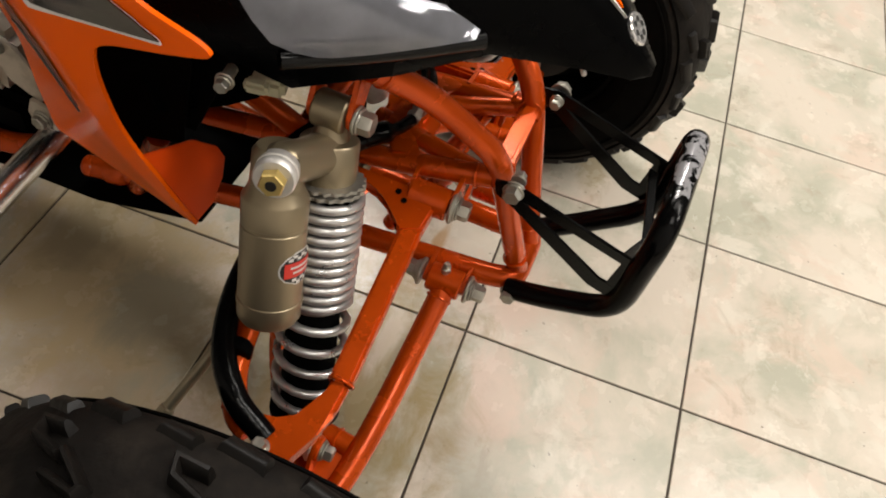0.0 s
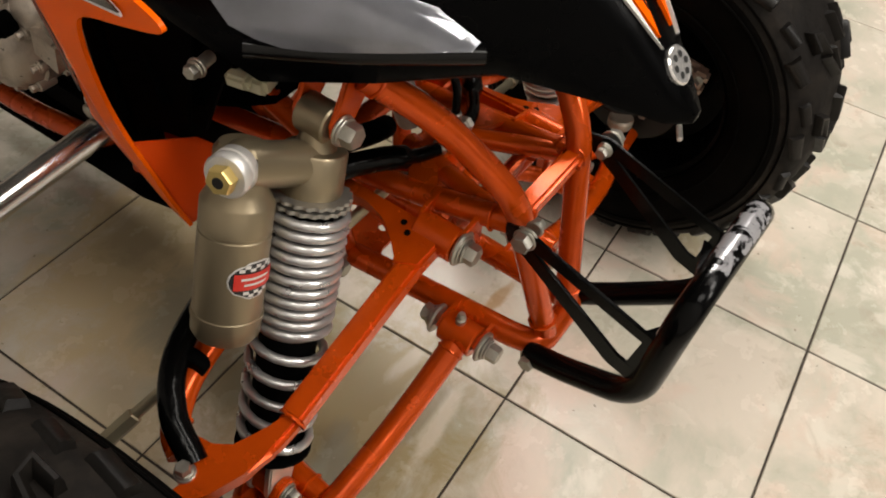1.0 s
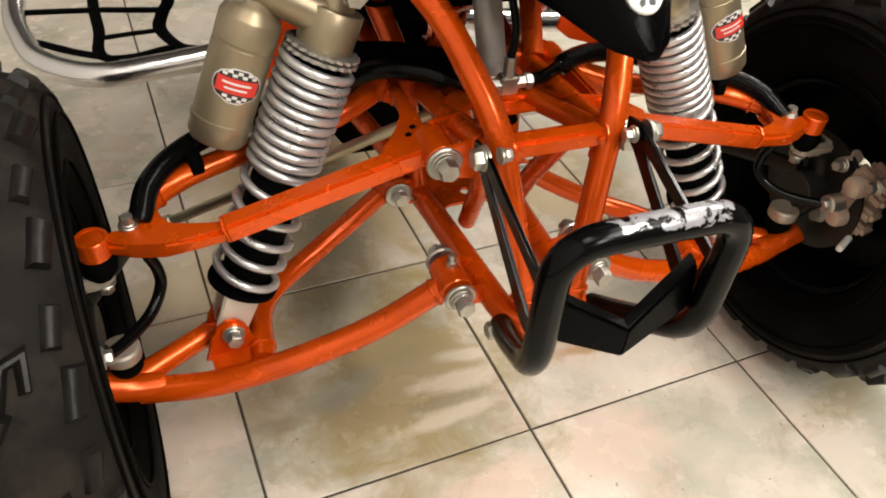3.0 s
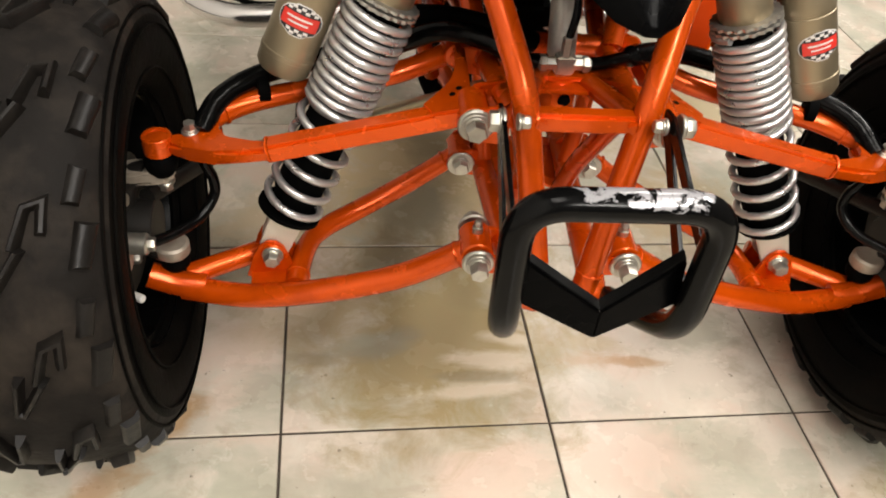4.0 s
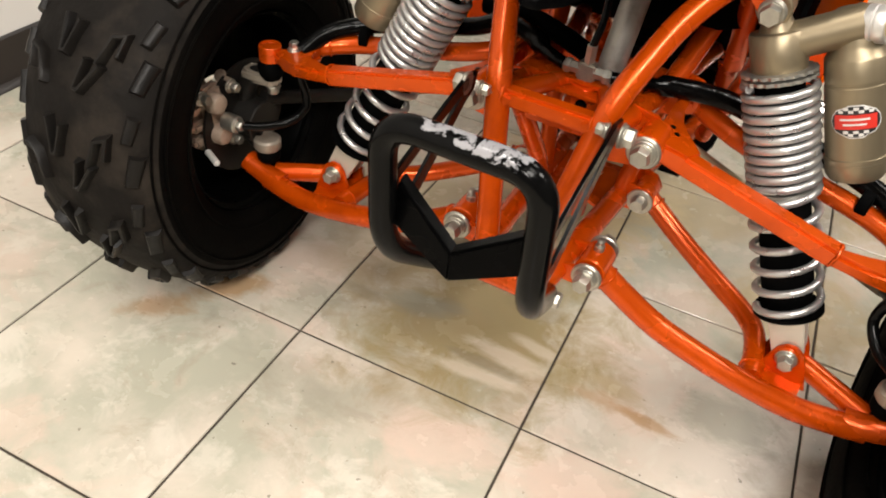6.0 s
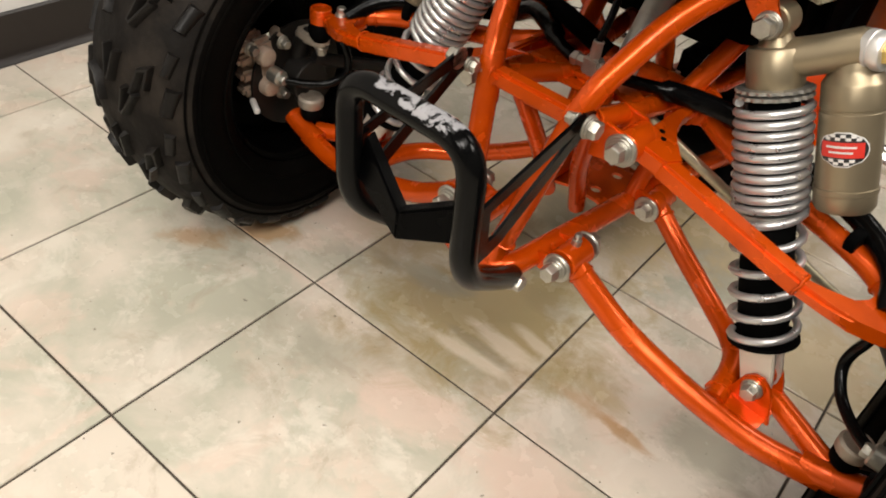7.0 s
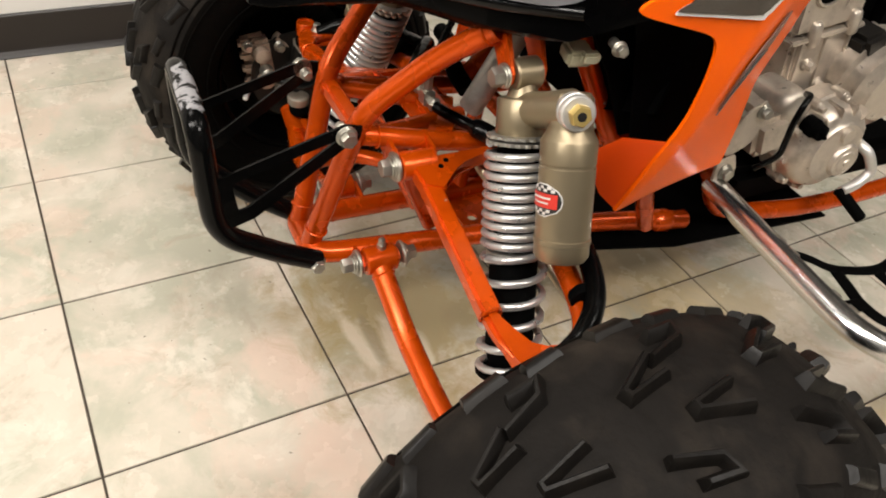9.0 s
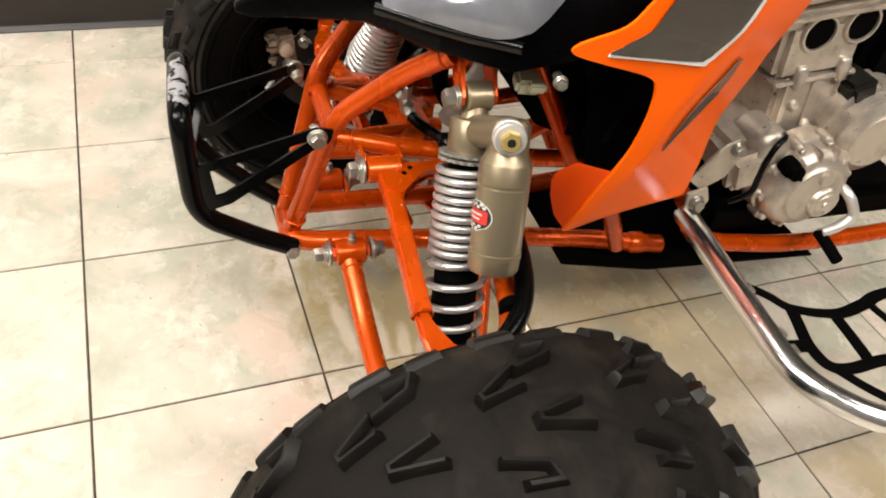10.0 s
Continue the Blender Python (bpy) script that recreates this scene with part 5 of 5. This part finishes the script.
        lathe(bm, (s * 0.05, 0.772, 0.415), (s * 0.130, 0.772, 0.408), [(0, 0.070), (0.5, 0.070), (0.55, 0.062), (0.75, 0.060), (0.77, 0.066), (0.85, 0.066), (0.9, 0.060), (0.95, 0.050), (1, 0.046)], 36)
        part("starter_cover", bm, CAST, en)
        bm = B()
        block(bm, (s * 0.07, 0.738, 0.470), (0.06, 0.045, 0.035), 0.008, (20, 0, 0))
        part("intake_clamp", bm, DARKSTEEL, en)
    tube_part("clutch_cable", [(0.120, 0.604, 0.426), (0.138, 0.588, 0.434), (0.148, 0.570, 0.430), (0.150, 0.562, 0.405), (0.150, 0.562, 0.378), (0.146, 0.564, 0.350), (0.125, 0.556, 0.318)], 0.0044, HOSE, en, soft=True)
    bm = B()
    block(bm, (0, 0.845, 0.54), (0.13, 0.16, 0.26), 0.02)
    part("air_box", bm, MATT, quad, "black plastic air box behind the cylinder")
    # gear lever
    bm = B()
    sweep(bm, rounded([(0.130, 0.740, 0.336), (0.158, 0.744, 0.331), (0.163, 0.768, 0.296), (0.164, 0.745, 0.277), (0.166, 0.714, 0.272)], 0.012), 0.0078, 12)
    lv = part("gear_lever", bm, SATIN, quad, "bare metal gear lever with a black rubber tip")
    lv.location = (0, 0.014, 0.012)
    bm = B()
    rod(bm, (0.160, 0.714, 0.272), (0.200, 0.738, 0.240), 0.0090, 14)
    part("rubber_tip", bm, MATT, lv)


def nose():
    """Black front cover with both headlamps."""
    secs = [(-0.098, 0.006, 0.577, 0.585, 0.005), (-0.082, 0.024, 0.578, 0.600, 0.014), (-0.04, 0.047, 0.585, 0.645, 0.028), (0.03, 0.088, 0.594, 0.712, 0.05), (0.09, 0.145, 0.584, 0.735, 0.08), (0.15, 0.198, 0.584, 0.750, 0.11), (0.25, 0.205, 0.604, 0.765, 0.12), (0.36, 0.19, 0.65, 0.78, 0.12)]
    bm = B()
    rings = []
    for y, w, z0, z1, wt in secs:
        h = z1 - z0
        out = [(-w * 0.80, z0), (w * 0.80, z0), (w, z0 + 0.10 * h), (w, z0 + 0.24 * h), (wt + (w - wt) * 0.45, z0 + 0.72 * h), (wt, z1), (0, z1 + 0.05 * h), (-wt, z1), (-(wt + (w - wt) * 0.45), z0 + 0.72 * h), (-w, z0 + 0.24 * h), (-w, z0 + 0.10 * h)]
        rings.append([bm.verts.new((x, y, z)) for x, z in out])
    for p, q in zip(rings, rings[1:]):
        for k in range(len(p)):
            bm.faces.new((p[k], p[(k + 1) % len(p)], q[(k + 1) % len(p)], q[k]))
    bm.faces.new(rings[0])
    bm.faces.new(rings[-1][::-1])
    bmesh.ops.bevel(bm, geom=list(bm.edges), offset=0.003, segments=2, affect="EDGES", clamp_overlap=True)
    nc = part("front_cover", bm, BLACK, quad, "black plastic front cover", 50)
    for s in (1, -1):
        bm = B()
        grid = []
        nu, nv = 12, 6
        for i in range(nu + 1):
            u = i / nu
            row = []
            for j in range(nv + 1):
                v = j / nv
                y = 0.040 + 0.142 * u
                w = 0.096 + 0.107 * min(1, u * 1.18)
                z0 = 0.628 + 0.008 * u + 0.046 * max(0.0, (u - 0.60) / 0.40) ** 2.0
                top = 0.045 * math.sin(math.pi * min(1.0, 0.08 + 0.62 * u)) + 0.012
                z = z0 + top * v * (0.25 + 0.75 * math.sqrt(u) if u < 1 else 1)
                bul = 0.010 * math.sin(math.pi * u) * math.sin(math.pi * (0.15 + 0.7 * v))
                row.append(bm.verts.new((s * (w + 0.009 + bul - 0.024 * v), y - bul, z)))
            grid.append(row)
        for i in range(nu):
            for j in range(nv):
                bm.faces.new((grid[i][j], grid[i + 1][j], grid[i + 1][j + 1], grid[i][j + 1]))
        bmesh.ops.solidify(bm, geom=list(bm.faces), thickness=0.004)
        part("headlamp", bm, LENS, nc, "clear headlamp lens over a silver reflector", 60)
        bm = B()
        sweep(bm, rounded([(s * 0.094, 0.036, 0.622), (s * 0.150, 0.098, 0.622), (s * 0.204, 0.155, 0.630)], 0.03), 0.0075, 10)
        part("lamp_lip", bm, GLOSSBLACK, nc)
        # orange graphic with a pale edge on the cover
        bm = B()
        slab(bm, [(s * 0.010, -0.054, 0.6345), (s * 0.040, 0.025, 0.7135), (s * 0.004, 0.025, 0.7195)], 0.003)
        part("orange_graphic", bm, PLASTIC_O, nc, "", 0)
        bm = B()
        slab(bm, [(s * 0.013, -0.060, 0.6290), (s * 0.049, 0.025, 0.7110), (s * 0.040, 0.025, 0.7155)], 0.003)
        part("pale_edge", bm, WHITE_TRIM, nc, "", 0)
        for f0, f1 in ((0.30, 0.42), (0.62, 0.74)):
            bm = B()
            lx = lambda f: s * (0.004 + 0.036 * f)
            lz = lambda f: 0.7205 - 0.0060 * f
            slab(bm, [(s * 0.0095, -0.040, 0.6500), (lx(f1), 0.025, lz(f1)), (lx(f0), 0.025, lz(f0))], 0.0036)
            part("black_stripe", bm, STICKER_K, nc, "", 0)
        bm = B()
        bolt(bm, (s * 0.207, 0.201, 0.593), (s, -0.2, 0.1), 0.0058, 0.006, 0.0078)
        rod(bm, (s * 0.192, 0.203, 0.594), (s * 0.208, 0.201, 0.593), 0.005, 10)
        part("cover_screw", bm, ZINC, nc)
        bm = B()
        block(bm, (s * 0.166, 0.186, 0.570), (0.028, 0.028, 0.018), 0.004, (0, s * 6, s * -12))
        block(bm, (s * 0.182, 0.190, 0.573), (0.012, 0.020, 0.012), 0.003, (0, s * 6, s * -12))
        part("lamp_housing", bm, PALE, nc, "pale yellowed plastic back of the headlamp")
    # round emblem
    c, nrm = V((0, -0.0700, 0.6130)), V((0, -0.74, 0.67)).normalized()
    bm = B()
    lathe(bm, c, c + nrm * 0.004, [(0, 0.0148), (0.7, 0.0148), (1, 0.0135)], 32)
    em = part("emblem", bm, EMBLEM, nc, "round silver emblem")
    ux, uy = V((1, 0, 0)), nrm.cross(V((1, 0, 0)))
    for k in range(6):
        w = math.pi * k / 3
        bm = B()
        p = c + (ux * math.cos(w) + uy * math.sin(w)) * 0.0078 + nrm * 0.0038
        rod(bm, p, p + nrm * 0.0008, 0.0027, 12, 0.0002)
        part("emblem_mark", bm, STICKER_K, em)


def bumper():
    # bent a little to one side at the front
    right = [(0.050, -0.044, 0.266), (0.056, -0.082, 0.290), (0.0675, -0.163, 0.350), (0.0640, -0.169, 0.487)]
    left = [(-0.050, -0.044, 0.266), (-0.060, -0.082, 0.288), (-0.0815, -0.159, 0.346), (-0.0850, -0.163, 0.482)]
    way = rounded(right + left[::-1], 0.036, 8)
    bm = B()
    sweep(bm, way, 0.0128, 16)
    bp = part("bumper", bm, CHIPPED, quad, "black tubular front bumper worn to bare metal on top")
    for s in (1, -1):
        # side plate: two bars from the bolt, joined along the bumper
        xs = s * 0.075 - 0.004
        bm = B()
        slab(bm, [(xs, y, z) for y, z in ((0.000, 0.462), (-0.020, 0.466), (-0.156, 0.424), (-0.156, 0.411), (-0.020, 0.452), (-0.002, 0.448))], 0.004, (1, 0, 0), 0.0006)
        slab(bm, [(xs, y, z) for y, z in ((0.000, 0.458), (-0.012, 0.462), (-0.030, 0.447), (-0.128, 0.381), (-0.153, 0.376), (-0.153, 0.356), (-0.120, 0.366), (-0.020, 0.438), (-0.004, 0.444))], 0.0036, (1, 0, 0), 0.0006)
        slab(bm, [(xs, y, z) for y, z in ((-0.143, 0.420), (-0.157, 0.420), (-0.157, 0.358), (-0.135, 0.366))], 0.0032, (1, 0, 0), 0.0006)
        part("side_plate", bm, GLOSSBLACK, bp)
        bm = B()
        bolt(bm, (s * 0.077, -0.020, 0.456), (s, 0, 0), 0.0095, 0.008, 0.012)
        part("upper_bolt", bm, ZINC, bp)
        bm = B()
        bolt(bm, (s * 0.066, -0.020, 0.456), (-s, 0, 0), 0.0060, 0.006, 0.0078)
        part("upper_nut", bm, ZINC, bp)
        bm = B()
        bolt(bm, (s * 0.054, -0.047, 0.266), (s, 0, 0), 0.009, 0.008, 0.012)
        part("lower_bolt", bm, ZINC, bp)
        bm = B()
        slab(bm, [(s * 0.066 - 0.008, -0.148, 0.416), (s * 0.066 - 0.008, -0.156, 0.378), (-0.008, -0.168, 0.348), (-0.008, -0.168, 0.378)], 0.004, None, 0.0008)
        plate = part("front_plate", bm, BLACK, bp, "black folded steel plate")
        # lip added along the top edge to catch a highlight
        bm = B()
        slab(bm, [(s * 0.066 - 0.008, -0.148, 0.4165), (-0.008, -0.168, 0.3785), (-0.008, -0.158, 0.3815), (s * 0.066 - 0.008, -0.138, 0.4195)], 0.003, None, 0.0008)
        part("plate_lip", bm, GLOSSBLACK, plate, "folded gloss black lip added to catch a highlight along the plate")


for s in (1, -1):
    weld((s * 0.046, 0.002, 0.446), (1, 0, 0), 0.0125, frame_ob)
    weld((s * 0.027, -0.038, 0.296), (s * 0.17, 0.24, 0.95), 0.0130, frame_ob)
    weld((s * 0.124, 0.106, 0.581), (s * 0.43, 0.4, 0.48), 0.0130, frame_ob)
    weld((s * 0.060, 0.022, 0.4375), (s * 0.1, 0.98, -0.18), 0.0122, frame_ob)
    weld((s * 0.069, 0.217, 0.402), (s * 0.1, 0.1, 1), 0.0112, frame_ob)
    weld((s * 0.056, 0.206, 0.262), (s * 0.1, 0.1, 1), 0.0112, frame_ob)
    arms(s)
    hub(s)
    shock(s)
    wheel(s)
    side_things(s)
engine()
nose()
bumper()
bm = B()
slab(bm, [(-0.180, 0.300, 0.490), (-0.128, 0.262, 0.475), (-0.100, 0.245, 0.470), (0.100, 0.245, 0.470), (0.128, 0.262, 0.475), (0.180, 0.300, 0.490), (0.185, 0.318, 0.60), (0.185, 0.330, 0.66), (-0.185, 0.330, 0.66), (-0.185, 0.318, 0.60)], 0.006, (0, -0.97, 0.2), 0.001)
part("splash_panel", bm, MATT, quad, "black panel behind the steering stem")
bm = B()
block(bm, (0, 0.378, 0.55), (0.36, 0.036, 0.30), 0.008)
rad = part("radiator", bm, MATT, quad, "black radiator behind the shrouds")
bm = B()
block(bm, (0, 0.44, 0.50), (0.17, 0.08, 0.24), 0.02)
part("fan_housing", bm, MATT, rad)

bm = B()
block(bm, (0, 0.52, 0.752), (0.30, 0.46, 0.10), 0.035)
part("tank_cover", bm, BLACK, quad, "black plastic cover over the tank")

# ---- floor tiles, each a piece of the floor ----
GAP = 0.0034
half = T / 2 - GAP / 2
tm = bpy.data.meshes.new("tile")
e, th = 0.0010, 0.009
vs = []
for z, h in ((-th, half), (-0.0012, half), (0.0, half - e)):
    vs += [(-h, -h, z), (h, -h, z), (h, h, z), (-h, h, z)]
fs = [(8, 9, 10, 11)]
for r in (0, 4):
    fs += [(r + k, r + (k + 1) % 4, r + 4 + (k + 1) % 4, r + 4 + k) for k in range(4)]
tm.from_pydata(vs, [], fs)
tm.materials.append(TILE)
rnd = random.Random(11)
for i in range(-4, 7):
    for j in range(-13, 11):
        o = new("tile", tm)
        o.parent = floor
        o.location = ((i + 0.5) * T, (j + 0.5) * T, 0)
        o.rotation_euler = (rnd.uniform(-0.0012, 0.0012), rnd.uniform(-0.0012, 0.0012), rnd.uniform(-0.0015, 0.0015))
